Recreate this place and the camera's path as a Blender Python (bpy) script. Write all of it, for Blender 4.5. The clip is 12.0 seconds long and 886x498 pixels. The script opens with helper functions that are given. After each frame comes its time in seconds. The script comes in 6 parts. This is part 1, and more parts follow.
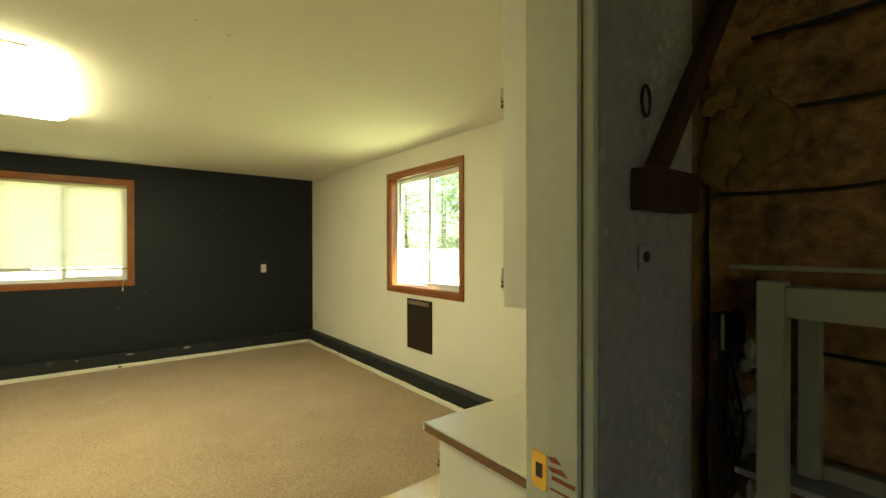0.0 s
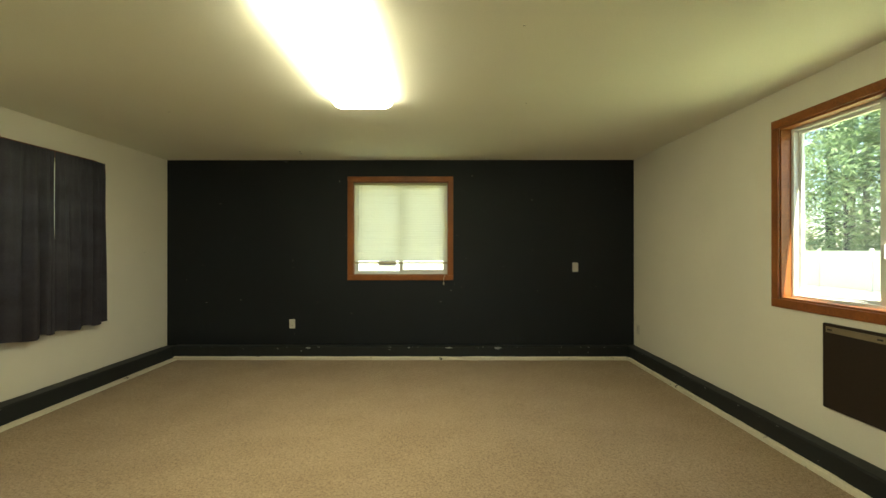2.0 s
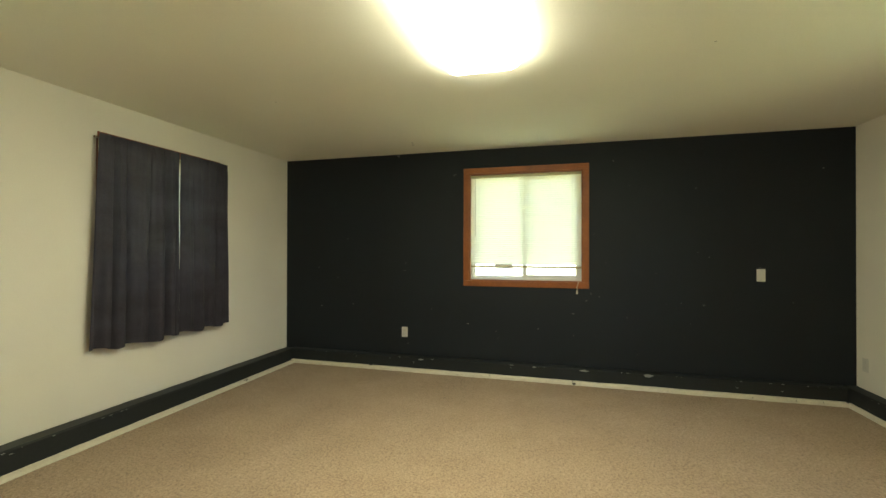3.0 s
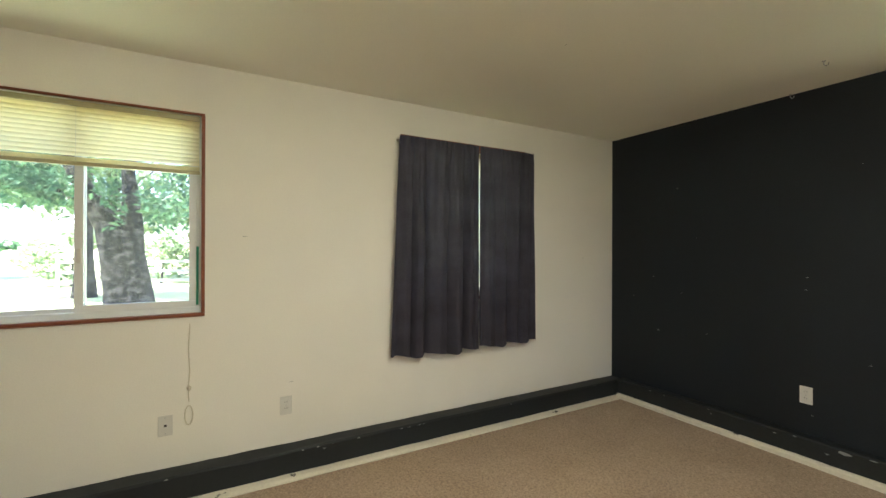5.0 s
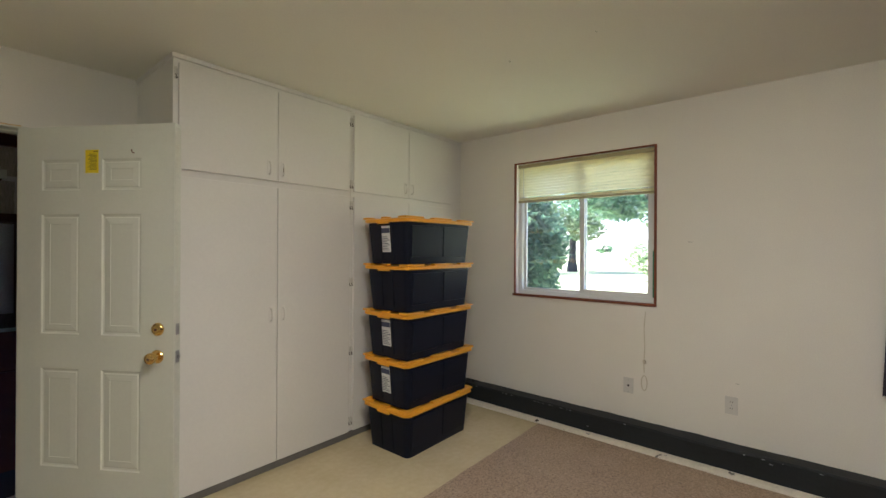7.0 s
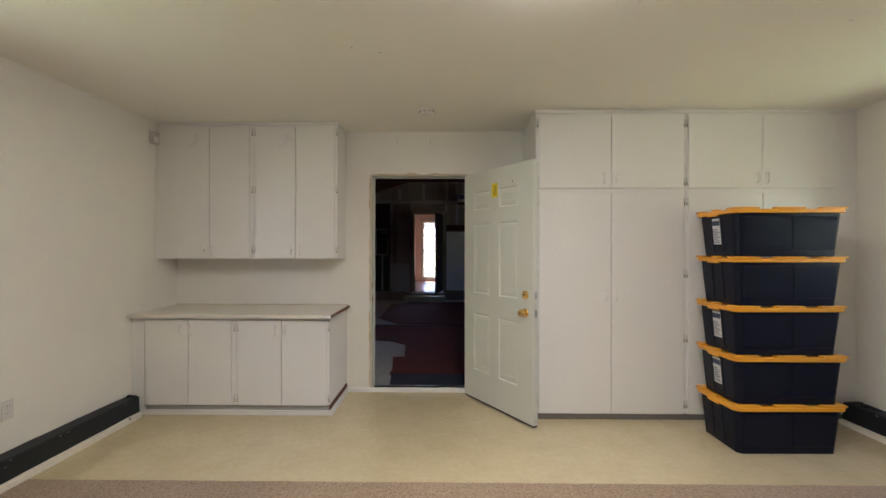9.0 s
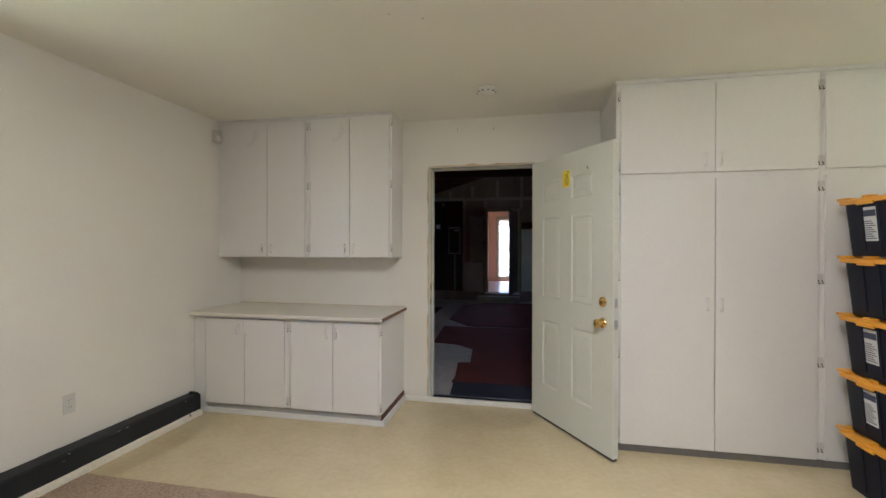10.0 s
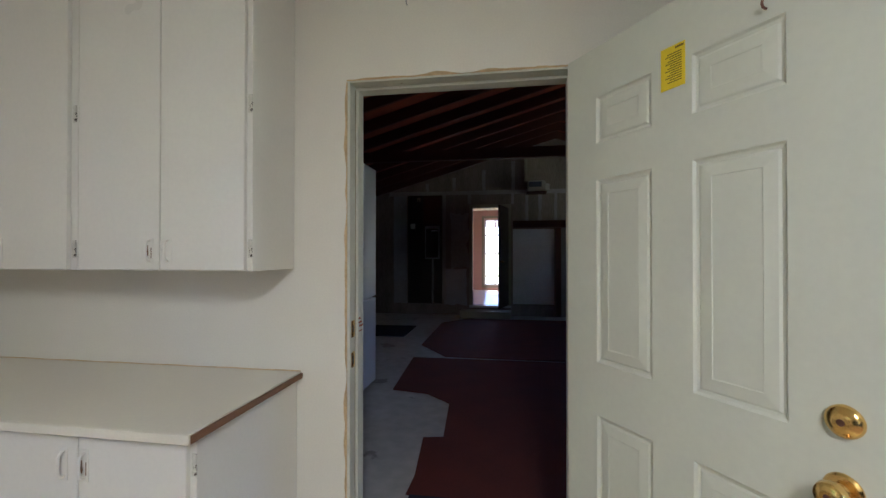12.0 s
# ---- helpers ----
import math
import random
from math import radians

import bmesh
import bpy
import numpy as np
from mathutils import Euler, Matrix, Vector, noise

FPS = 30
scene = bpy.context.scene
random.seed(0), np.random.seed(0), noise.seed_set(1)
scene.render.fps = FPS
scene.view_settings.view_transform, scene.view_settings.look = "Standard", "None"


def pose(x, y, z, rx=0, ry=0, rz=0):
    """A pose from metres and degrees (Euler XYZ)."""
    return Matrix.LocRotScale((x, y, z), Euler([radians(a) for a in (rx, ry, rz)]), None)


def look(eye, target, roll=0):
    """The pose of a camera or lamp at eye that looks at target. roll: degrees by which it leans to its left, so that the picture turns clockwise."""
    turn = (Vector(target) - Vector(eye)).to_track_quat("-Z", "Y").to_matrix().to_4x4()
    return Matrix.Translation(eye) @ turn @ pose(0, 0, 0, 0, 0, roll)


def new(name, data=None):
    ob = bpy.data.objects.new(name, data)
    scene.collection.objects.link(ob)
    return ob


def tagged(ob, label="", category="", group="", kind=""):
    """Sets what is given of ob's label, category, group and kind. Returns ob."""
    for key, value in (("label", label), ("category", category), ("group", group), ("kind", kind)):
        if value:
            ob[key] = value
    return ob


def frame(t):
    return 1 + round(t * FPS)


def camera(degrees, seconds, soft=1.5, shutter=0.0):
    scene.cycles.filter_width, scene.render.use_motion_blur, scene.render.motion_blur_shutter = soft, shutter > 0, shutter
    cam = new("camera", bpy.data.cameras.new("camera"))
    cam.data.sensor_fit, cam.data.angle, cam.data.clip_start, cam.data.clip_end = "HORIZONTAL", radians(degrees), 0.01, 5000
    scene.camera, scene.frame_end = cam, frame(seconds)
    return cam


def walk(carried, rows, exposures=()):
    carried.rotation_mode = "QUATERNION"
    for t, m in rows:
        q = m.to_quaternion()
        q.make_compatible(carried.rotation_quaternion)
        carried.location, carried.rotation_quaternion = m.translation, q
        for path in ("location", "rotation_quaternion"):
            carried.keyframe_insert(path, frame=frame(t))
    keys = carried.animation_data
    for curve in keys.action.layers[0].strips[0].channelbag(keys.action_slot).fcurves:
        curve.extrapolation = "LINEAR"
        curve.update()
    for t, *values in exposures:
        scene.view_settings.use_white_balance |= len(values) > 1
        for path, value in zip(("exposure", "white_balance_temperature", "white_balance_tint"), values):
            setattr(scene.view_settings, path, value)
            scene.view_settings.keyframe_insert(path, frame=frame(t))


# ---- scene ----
cam = camera(91.7, 12.0)
PATH = [
    (0, (-0.021, -0.578, 1.453), (1.212, 0.997, 1.443), -0.1),
    (0.5, (0.063, -0.341, 1.429), (0.913, 1.469, 1.422), -0.1),
    (1, (0.092, -0.086, 1.394), (0.622, 1.842, 1.39), -0.1),
    (1.5, (0.125, 0.214, 1.364), (0.373, 2.198, 1.363), -0.0),
    (2, (0.145, 0.58, 1.36), (0.138, 2.579, 1.364), 0.0),
    (2.5, (0.075, 0.942, 1.348), (-0.187, 2.925, 1.356), 0.1),
    (2.7, (0.041, 1.074, 1.35), (-0.326, 3.04, 1.361), 0.1),
    (4.3, (-0.395, 2.171, 1.419), (-1.684, 3.7, 1.417), 0.3),
    (4.5, (-0.443, 2.226, 1.415), (-1.848, 3.649, 1.416), 0.3),
    (5, (-0.451, 2.411, 1.407), (-2.191, 3.397, 1.409), 0.2),
    (5.5, (-0.326, 2.562, 1.414), (-2.282, 2.983, 1.416), 0.1),
    (6, (-0.166, 2.753, 1.423), (-2.153, 2.519, 1.429), 0.2),
    (6.5, (-0.048, 2.977, 1.431), (-1.874, 2.161, 1.432), 0.3),
    (7, (0.05, 3.265, 1.422), (-1.481, 1.977, 1.424), 0.3),
    (7.5, (0.064, 3.549, 1.429), (-1.087, 1.913, 1.426), 0.3),
    (7.7, (0.062, 3.642, 1.423), (-0.936, 1.909, 1.421), 0.2),
    (9.3, (-0.116, 4.138, 1.357), (0.063, 2.146, 1.357), 0.1),
    (9.5, (-0.135, 4.067, 1.354), (0.117, 2.083, 1.35), 0.1),
    (10, (-0.206, 3.716, 1.362), (0.182, 1.754, 1.356), 0.1),
    (10.5, (-0.181, 3.295, 1.351), (0.265, 1.345, 1.344), 0.1),
    (11, (-0.136, 2.816, 1.358), (0.311, 0.866, 1.358), 0.1),
    (11.5, (-0.097, 2.282, 1.361), (0.292, 0.32, 1.358), 0.1),
    (12, (-0.037, 1.742, 1.347), (0.284, -0.232, 1.362), 0.0),
]
# exposure (stops), white balance (kelvin, tint) as the clip's own camera adapts
EXPOSURES = [
    (0.0, 2.88, 7950, -2), (0.5, 2.52, 7950, -2), (1.5, 1.98, 7450, 1), (2.0, 2.30, 7050, 2), (2.5, 2.72, 6700, 4), (4.5, 2.87, 5980, 15), (5.0, 2.85, 5900, 19), (5.5, 2.64, 5800, 22), (6.0, 2.38, 5750, 25),
    (6.5, 2.38, 5700, 28), (7.5, 2.23, 5580, 28), (9.5, 2.80, 5430, 31), (10.0, 2.78, 5330, 30), (11.0, 2.80, 5040, 29), (12.0, 2.79, 5080, 27),
]
walk(cam, [(t, look(eye, target, roll)) for t, eye, target, roll in PATH], EXPOSURES)

# ---- world and sun ----
SUN_ELEVATION, SUN_AZIMUTH = 60.0, 168.0
world = bpy.data.worlds.new("sky")
scene.world = world
world.use_nodes = True
sky = world.node_tree.nodes.new("ShaderNodeTexSky")
sky.sky_type = "NISHITA"
sky.sun_disc = False
sky.sun_elevation = radians(SUN_ELEVATION)
sky.sun_rotation = radians(SUN_AZIMUTH)
background = world.node_tree.nodes["Background"]
background.inputs["Strength"].default_value = 0.15
world.node_tree.links.new(sky.outputs[0], background.inputs["Color"])
sun = new("sun", bpy.data.lights.new("sun", "SUN"))
sun.data.energy, sun.data.angle, sun.data.color = 5.0, radians(0.5), (1.0, 0.95, 0.86)
_d = Vector((math.sin(radians(SUN_AZIMUTH)) * math.cos(radians(SUN_ELEVATION)),
             math.cos(radians(SUN_AZIMUTH)) * math.cos(radians(SUN_ELEVATION)), math.sin(radians(SUN_ELEVATION))))
sun.matrix_world = look(_d * 50, (0, 0, 0))
LAMP_STRENGTH = 5.6

# ---- helpers of this scene ----
ORIGIN = {}


def bm_new():
    return bmesh.new()


def box(bm, x0, x1, y0, y1, z0, z1, bevel=0.0):
    """An upright box between two corners, with edges rounded by bevel."""
    made = bmesh.ops.create_cube(bm, size=1.0)["verts"]
    for v in made:
        v.co = Vector(((x0 + x1) / 2 + v.co.x * (x1 - x0), (y0 + y1) / 2 + v.co.y * (y1 - y0), (z0 + z1) / 2 + v.co.z * (z1 - z0)))
    if bevel:
        edges = list({e for v in made for e in v.link_edges})
        bmesh.ops.bevel(bm, geom=edges, offset=bevel, segments=2, profile=0.5, affect="EDGES")
    return bm


def rod(bm, a, b, r0, r1=None, sides=12, caps=True):
    """A straight round bar from a to b."""
    a, b = Vector(a), Vector(b)
    d = b - a
    m = Matrix.Translation((a + b) / 2) @ d.to_track_quat("Z", "Y").to_matrix().to_4x4()
    bmesh.ops.create_cone(bm, cap_ends=caps, segments=sides, radius1=r0, radius2=r0 if r1 is None else r1, depth=d.length, matrix=m)
    return bm


def tube(bm, points, r, sides=8):
    """A bent round bar along points."""
    pts = [Vector(p) for p in points]
    rings = []
    d = (pts[1] - pts[0]).normalized()
    u = d.orthogonal().normalized()
    for i, p in enumerate(pts):
        d = (pts[min(i + 1, len(pts) - 1)] - pts[max(i - 1, 0)]).normalized()
        u = (u - d * u.dot(d)).normalized()
        v = d.cross(u)
        rr = r[i] if isinstance(r, (list, tuple)) else r
        rings.append([bm.verts.new(p + u * rr * math.cos(2 * math.pi * k / sides) + v * rr * math.sin(2 * math.pi * k / sides)) for k in range(sides)])
    for u, v in zip(rings, rings[1:]):
        for k in range(sides):
            bm.faces.new((u[k], u[(k + 1) % sides], v[(k + 1) % sides], v[k]))
    bm.faces.new(rings[0][::-1])
    bm.faces.new(rings[-1])
    return bm


def lathe(bm, profile, m, sides=24):
    """A turned body: (radius, height) pairs spun about z, then moved by m."""
    rings = [[bm.verts.new(m @ Vector((r * math.cos(2 * math.pi * k / sides), r * math.sin(2 * math.pi * k / sides), h))) for k in range(sides)] for r, h in profile]
    for u, v in zip(rings, rings[1:]):
        for k in range(sides):
            bm.faces.new((u[k], u[(k + 1) % sides], v[(k + 1) % sides], v[k]))
    bm.faces.new(rings[0][::-1])
    bm.faces.new(rings[-1])
    return bm


def mesh_of(name, bm, material, smooth=False):
    bmesh.ops.recalc_face_normals(bm, faces=bm.faces[:])
    me = bpy.data.meshes.new(name)
    bm.to_mesh(me)
    bm.free()
    me.materials.append(material)
    if smooth:
        for p in me.polygons:
            p.use_smooth = True
        me.set_sharp_from_angle(angle=radians(38))
    return me


def thing(name, origin=(0, 0, 0), label="", category="", group="", kind="", turn=0.0):
    """An Empty at a thing's base. Its parts are given in world metres, or in its own when turned."""
    ob = new(name)
    ob.empty_display_size = 0.1
    ob.location = origin
    ob.rotation_euler = (0, 0, radians(turn))
    ORIGIN[ob] = Vector((0, 0, 0)) if turn else Vector(origin)
    return tagged(ob, label, category, group, kind)


def part(name, bm, material, parent, label="", smooth=False):
    """Links a bmesh as one mesh object under a thing or a part."""
    org = ORIGIN[parent]
    bmesh.ops.translate(bm, verts=bm.verts[:], vec=-org)
    ob = new(name, mesh_of(name, bm, material, smooth))
    ob.parent = parent
    ORIGIN[ob] = org
    return tagged(ob, label)


def share(name, mesh, parent, where, turn=(0, 0, 0)):
    """A piece that shares its mesh with its likes, at a place in the parent's frame given in world metres."""
    ob = new(name, mesh)
    ob.parent = parent
    ob.location = Vector(where) - ORIGIN[parent]
    ob.rotation_euler = turn
    ORIGIN[ob] = Vector((0, 0, 0))
    return ob


def solo(name, bm, material, label="", category="", group="", kind="", smooth=False):
    """A thing that is one mesh."""
    ob = new(name, mesh_of(name, bm, material, smooth))
    ORIGIN[ob] = Vector((0, 0, 0))
    return tagged(ob, label, category, group, kind)


def wall_cells(bm, axis, a_cuts, z_cuts, p0, p1, holes):
    """A wall along an axis with openings right through it; holes as (a0, a1, z0, z1)."""
    a_cuts = sorted({round(c, 4) for c in list(a_cuts) + [h[i] for h in holes for i in (0, 1)]})
    z_cuts = sorted({round(c, 4) for c in list(z_cuts) + [h[i] for h in holes for i in (2, 3)]})
    solid = {}
    for i in range(len(a_cuts) - 1):
        for j in range(len(z_cuts) - 1):
            a, z = (a_cuts[i] + a_cuts[i + 1]) / 2, (z_cuts[j] + z_cuts[j + 1]) / 2
            solid[i, j] = not any(h[0] < a < h[1] and h[2] < z < h[3] for h in holes)
    cache = {}

    def vert(a, p, z):
        key = (a, p, z)
        if key not in cache:
            cache[key] = bm.verts.new((a, p, z) if axis == "x" else (p, a, z))
        return cache[key]

    for (i, j), full in solid.items():
        if not full:
            continue
        a0, a1, z0, z1 = a_cuts[i], a_cuts[i + 1], z_cuts[j], z_cuts[j + 1]
        for p in (p0, p1):
            bm.faces.new([vert(a0, p, z0), vert(a1, p, z0), vert(a1, p, z1), vert(a0, p, z1)])
        for di, dj, q in ((-1, 0, (a0, z0, a0, z1)), (1, 0, (a1, z0, a1, z1)), (0, -1, (a0, z0, a1, z0)), (0, 1, (a0, z1, a1, z1))):
            if not solid.get((i + di, j + dj), False):
                bm.faces.new([vert(q[0], p0, q[1]), vert(q[2], p0, q[3]), vert(q[2], p1, q[3]), vert(q[0], p1, q[1])])
    return bm


# ---- materials ----
def mat(name, colour, rough=0.6, var=0.06, scale=2.0, fine=80.0, bump=0.05, metal=0.0, spec=0.4, chips=None, chip_size=14.0, chip_amount=0.3,
        stretch=(1, 1, 1), sheen=0.0, dist=0.002, blotch=None):
    m = bpy.data.materials.new(name)
    m.use_nodes = True
    nt = m.node_tree
    n, link = nt.nodes, nt.links
    p = n["Principled BSDF"]
    p.inputs["Roughness"].default_value = rough
    p.inputs["Metallic"].default_value = metal
    p.inputs["Specular IOR Level"].default_value = spec
    p.inputs["Sheen Weight"].default_value = sheen
    tc = n.new("ShaderNodeTexCoord")
    mp = n.new("ShaderNodeMapping")
    mp.inputs["Scale"].default_value = stretch
    link.new(tc.outputs["Object"], mp.inputs["Vector"])
    big, small = n.new("ShaderNodeTexNoise"), n.new("ShaderNodeTexNoise")
    big.inputs["Scale"].default_value, big.inputs["Detail"].default_value = scale, 4.0
    small.inputs["Scale"].default_value, small.inputs["Detail"].default_value = fine, 3.0
    link.new(mp.outputs[0], big.inputs["Vector"])
    link.new(mp.outputs[0], small.inputs["Vector"])
    mixf = n.new("ShaderNodeMix")
    mixf.inputs[0].default_value = 0.5
    link.new(big.outputs[0], mixf.inputs[2])
    link.new(small.outputs[0], mixf.inputs[3])
    ramp = n.new("ShaderNodeValToRGB")
    ramp.color_ramp.elements[0].position, ramp.color_ramp.elements[1].position = 0.3, 0.7
    ramp.color_ramp.elements[0].color = (*[max(0.0, c * (1 - var)) for c in colour], 1)
    ramp.color_ramp.elements[1].color = (*[min(1.0, c * (1 + var)) for c in (blotch or colour)], 1)
    link.new(mixf.outputs[0], ramp.inputs[0])
    out = ramp.outputs[0]
    if chips:
        cn = n.new("ShaderNodeTexNoise")
        cn.inputs["Scale"].default_value, cn.inputs["Detail"].default_value = chip_size, 5.0
        link.new(mp.outputs[0], cn.inputs["Vector"])
        cr = n.new("ShaderNodeValToRGB")
        cr.color_ramp.elements[0].position, cr.color_ramp.elements[1].position = 1 - chip_amount, 1 - chip_amount + 0.03
        link.new(cn.outputs[0], cr.inputs[0])
        cm = n.new("ShaderNodeMix")
        cm.data_type = "RGBA"
        cm.inputs[7].default_value = (*chips, 1)
        link.new(cr.outputs[0], cm.inputs[0])
        link.new(out, cm.inputs[6])
        out = cm.outputs[2]
    link.new(out, p.inputs["Base Color"])
    rr = n.new("ShaderNodeMapRange")
    rr.inputs[3].default_value, rr.inputs[4].default_value = max(0.02, rough - 0.06), min(1.0, rough + 0.08)
    link.new(big.outputs[0], rr.inputs[0])
    link.new(rr.outputs[0], p.inputs["Roughness"])
    if bump:
        b = n.new("ShaderNodeBump")
        b.inputs["Strength"].default_value, b.inputs["Distance"].default_value = bump, dist
        link.new(small.outputs[0], b.inputs["Height"])
        link.new(b.outputs[0], p.inputs["Normal"])
    return m


def thin_glass(name, gloss=0.06):
    m = bpy.data.materials.new(name)
    m.use_nodes = True
    n, link = m.node_tree.nodes, m.node_tree.links
    n.remove(n["Principled BSDF"])
    clear, shine, mix = n.new("ShaderNodeBsdfTransparent"), n.new("ShaderNodeBsdfGlossy"), n.new("ShaderNodeMixShader")
    clear.inputs[0].default_value = (0.94, 0.97, 0.96, 1)
    shine.inputs["Roughness"].default_value = 0.02
    facing, power, add = n.new("ShaderNodeLayerWeight"), n.new("ShaderNodeMath"), n.new("ShaderNodeMath")
    power.operation, add.operation = "POWER", "MULTIPLY_ADD"
    power.inputs[1].default_value = 5.0
    add.inputs[1].default_value, add.inputs[2].default_value = 0.9, gloss
    link.new(facing.outputs["Facing"], power.inputs[0])
    link.new(power.outputs[0], add.inputs[0])
    link.new(add.outputs[0], mix.inputs[0])
    link.new(clear.outputs[0], mix.inputs[1])
    link.new(shine.outputs[0], mix.inputs[2])
    # A thin translucent layer puts a washed-out haze over the view outdoors.
    haze, veil = n.new("ShaderNodeBsdfTranslucent"), n.new("ShaderNodeMixShader")
    haze.inputs[0].default_value = (0.85, 0.87, 0.85, 1)
    veil.inputs[0].default_value = 0.02
    link.new(mix.outputs[0], veil.inputs[1])
    link.new(haze.outputs[0], veil.inputs[2])
    link.new(veil.outputs[0], n["Material Output"].inputs[0])
    return m


def see_through(name, colour, share_through=0.5, rough=0.6, weave=0.0, lean=(1, 1, 1), var=0.06):
    """Thin stuff that lets part of the light behind it through."""
    m = mat(name, colour, rough, var, 3.0, 160.0, 0.4 if weave else 0.02, stretch=lean)
    n, link = m.node_tree.nodes, m.node_tree.links
    tr, mix = n.new("ShaderNodeBsdfTranslucent"), n.new("ShaderNodeMixShader")
    tr.inputs[0].default_value = (*colour, 1)
    mix.inputs[0].default_value = share_through
    link.new(n["Principled BSDF"].outputs[0], mix.inputs[1])
    link.new(tr.outputs[0], mix.inputs[2])
    link.new(mix.outputs[0], n["Material Output"].inputs[0])
    return m


def glowing(name, colour, strength):
    m = bpy.data.materials.new(name)
    m.use_nodes = True
    p = m.node_tree.nodes["Principled BSDF"]
    p.inputs["Base Color"].default_value = (0.85, 0.85, 0.82, 1)
    p.inputs["Emission Color"].default_value = (*colour, 1)
    p.inputs["Emission Strength"].default_value = strength
    return m


WALL = mat("white_wall_paint", (0.765, 0.735, 0.66), 0.75, 0.05, 1.6, 140.0, 0.12, spec=0.25)
CEIL = mat("ceiling_paint", (0.83, 0.815, 0.73), 0.9, 0.03, 1.2, 90.0, 0.25, spec=0.1)
DARK = mat("charcoal_wall_paint", (0.0095, 0.0132, 0.0180), 0.60, 0.22, 2.2, 110.0, 0.22, spec=0.3, chips=(0.05, 0.055, 0.06), chip_size=22.0, chip_amount=0.2)
LEDGE = mat("charcoal_ledge_paint", (0.0145, 0.0175, 0.0195), 0.55, 0.2, 3.0, 60.0, 0.25, spec=0.35, chips=(0.45, 0.45, 0.43), chip_size=17.0, chip_amount=0.235)
STRIP = mat("chipped_cream_baseboard", (0.70, 0.65, 0.54), 0.6, 0.12, 4.0, 50.0, 0.15, chips=(0.06, 0.05, 0.045), chip_size=13.0, chip_amount=0.345)
TRIM = mat("white_trim_paint", (0.72, 0.70, 0.64), 0.5, 0.05, 3.0, 60.0, 0.08)
CABINET = mat("cabinet_paint", (0.74, 0.72, 0.675), 0.29, 0.03, 1.4, 70.0, 0.06, spec=0.55)
COUNTER = mat("cream_laminate", (0.73, 0.69, 0.60), 0.30, 0.04, 3.0, 120.0, 0.02)
EDGE = mat("worn_plywood_edge", (0.17, 0.085, 0.04), 0.6, 0.4, 3.0, 90.0, 0.2, stretch=(1, 0.4, 14))
KICK = mat("grey_toe_board", (0.42, 0.41, 0.37), 0.6, 0.12, 4.0, 60.0, 0.1)
BARE = mat("bare_brown_wood", (0.12, 0.05, 0.03), 0.7, 0.35, 5.0, 60.0, 0.2)
CASING = mat("orange_stained_wood", (0.26, 0.083, 0.021), 0.42, 0.32, 2.0, 26.0, 0.08, stretch=(3, 3, 3))
REDTRIM = mat("red_brown_window_trim", (0.19, 0.055, 0.022), 0.5, 0.3, 3.0, 40.0, 0.1)
# Shade of the gap under the tall cabinets, put into the board's colour.
TOE_SHADE = mat("toe_board_with_shade", (0.15, 0.14, 0.125), 0.6, 0.15, 4.0, 60.0, 0.1)
VINYL_FRAME = mat("white_window_vinyl", (0.70, 0.71, 0.69), 0.4, 0.04, 3.0, 40.0, 0.02)
GREEN = mat("green_tape", (0.01, 0.22, 0.12), 0.4, 0.1, 6.0, 40.0, 0.02)
GLASS = thin_glass("window_glass")
SLAT = see_through("cream_blind_slat", (0.87, 0.84, 0.72), 0.40, 0.45)
YELLOWED = see_through("yellowed_blind_slat", (0.82, 0.74, 0.47), 0.50, 0.45)
RAIL = mat("cream_blind_rail", (0.42, 0.37, 0.21), 0.4, 0.05, 4.0, 60.0, 0.02)
CORD = mat("blind_cord", (0.58, 0.53, 0.42), 0.8, 0.1, 10.0, 200.0, 0.1)
CURTAIN = see_through("charcoal_curtain_cloth", (0.052, 0.049, 0.067), 0.26, 0.95, weave=1.0, lean=(1, 0.8, 2.0), var=0.55)
BRASS = mat("polished_brass", (0.78, 0.52, 0.17), 0.16, 0.08, 8.0, 60.0, 0.02, metal=1.0)
STEEL = mat("dull_steel", (0.40, 0.40, 0.40), 0.42, 0.15, 8.0, 60.0, 0.05, metal=1.0)
ALUMINIUM = mat("worn_aluminium", (0.60, 0.60, 0.60), 0.3, 0.15, 8.0, 60.0, 0.06, metal=1.0)
PLATE = mat("white_plastic", (0.61, 0.595, 0.545), 0.4, 0.03, 4.0, 40.0, 0.01)
SLOT = mat("dark_slot", (0.05, 0.045, 0.04), 0.6, 0.1)
HINGE_PAINT = mat("painted_over_hinge", (0.62, 0.60, 0.54), 0.45, 0.15, 20.0, 90.0, 0.1, chips=(0.07, 0.06, 0.05), chip_size=70.0, chip_amount=0.41)
DOOR = mat("door_paint", (0.64, 0.65, 0.57), 0.45, 0.03, 1.5, 60.0, 0.06)
FRAME = mat("door_frame_paint", (0.60, 0.60, 0.52), 0.5, 0.07, 3.0, 50.0, 0.1, chips=(0.28, 0.2, 0.12), chip_size=9.0, chip_amount=0.24)
STAIN = mat("tan_caulk_stain", (0.60, 0.44, 0.24), 0.7, 0.25, 9.0, 60.0, 0.15)
TOTE = mat("black_tote_plastic", (0.0045, 0.007, 0.017), 0.40, 0.15, 6.0, 90.0, 0.05, spec=0.2)
LID = mat("yellow_tote_plastic", (0.80, 0.36, 0.015), 0.3, 0.06, 6.0, 90.0, 0.04, spec=0.45)
PAPER = mat("label_paper", (0.62, 0.63, 0.62), 0.6, 0.05)
INK = mat("label_ink", (0.05, 0.06, 0.11), 0.6, 0.05)
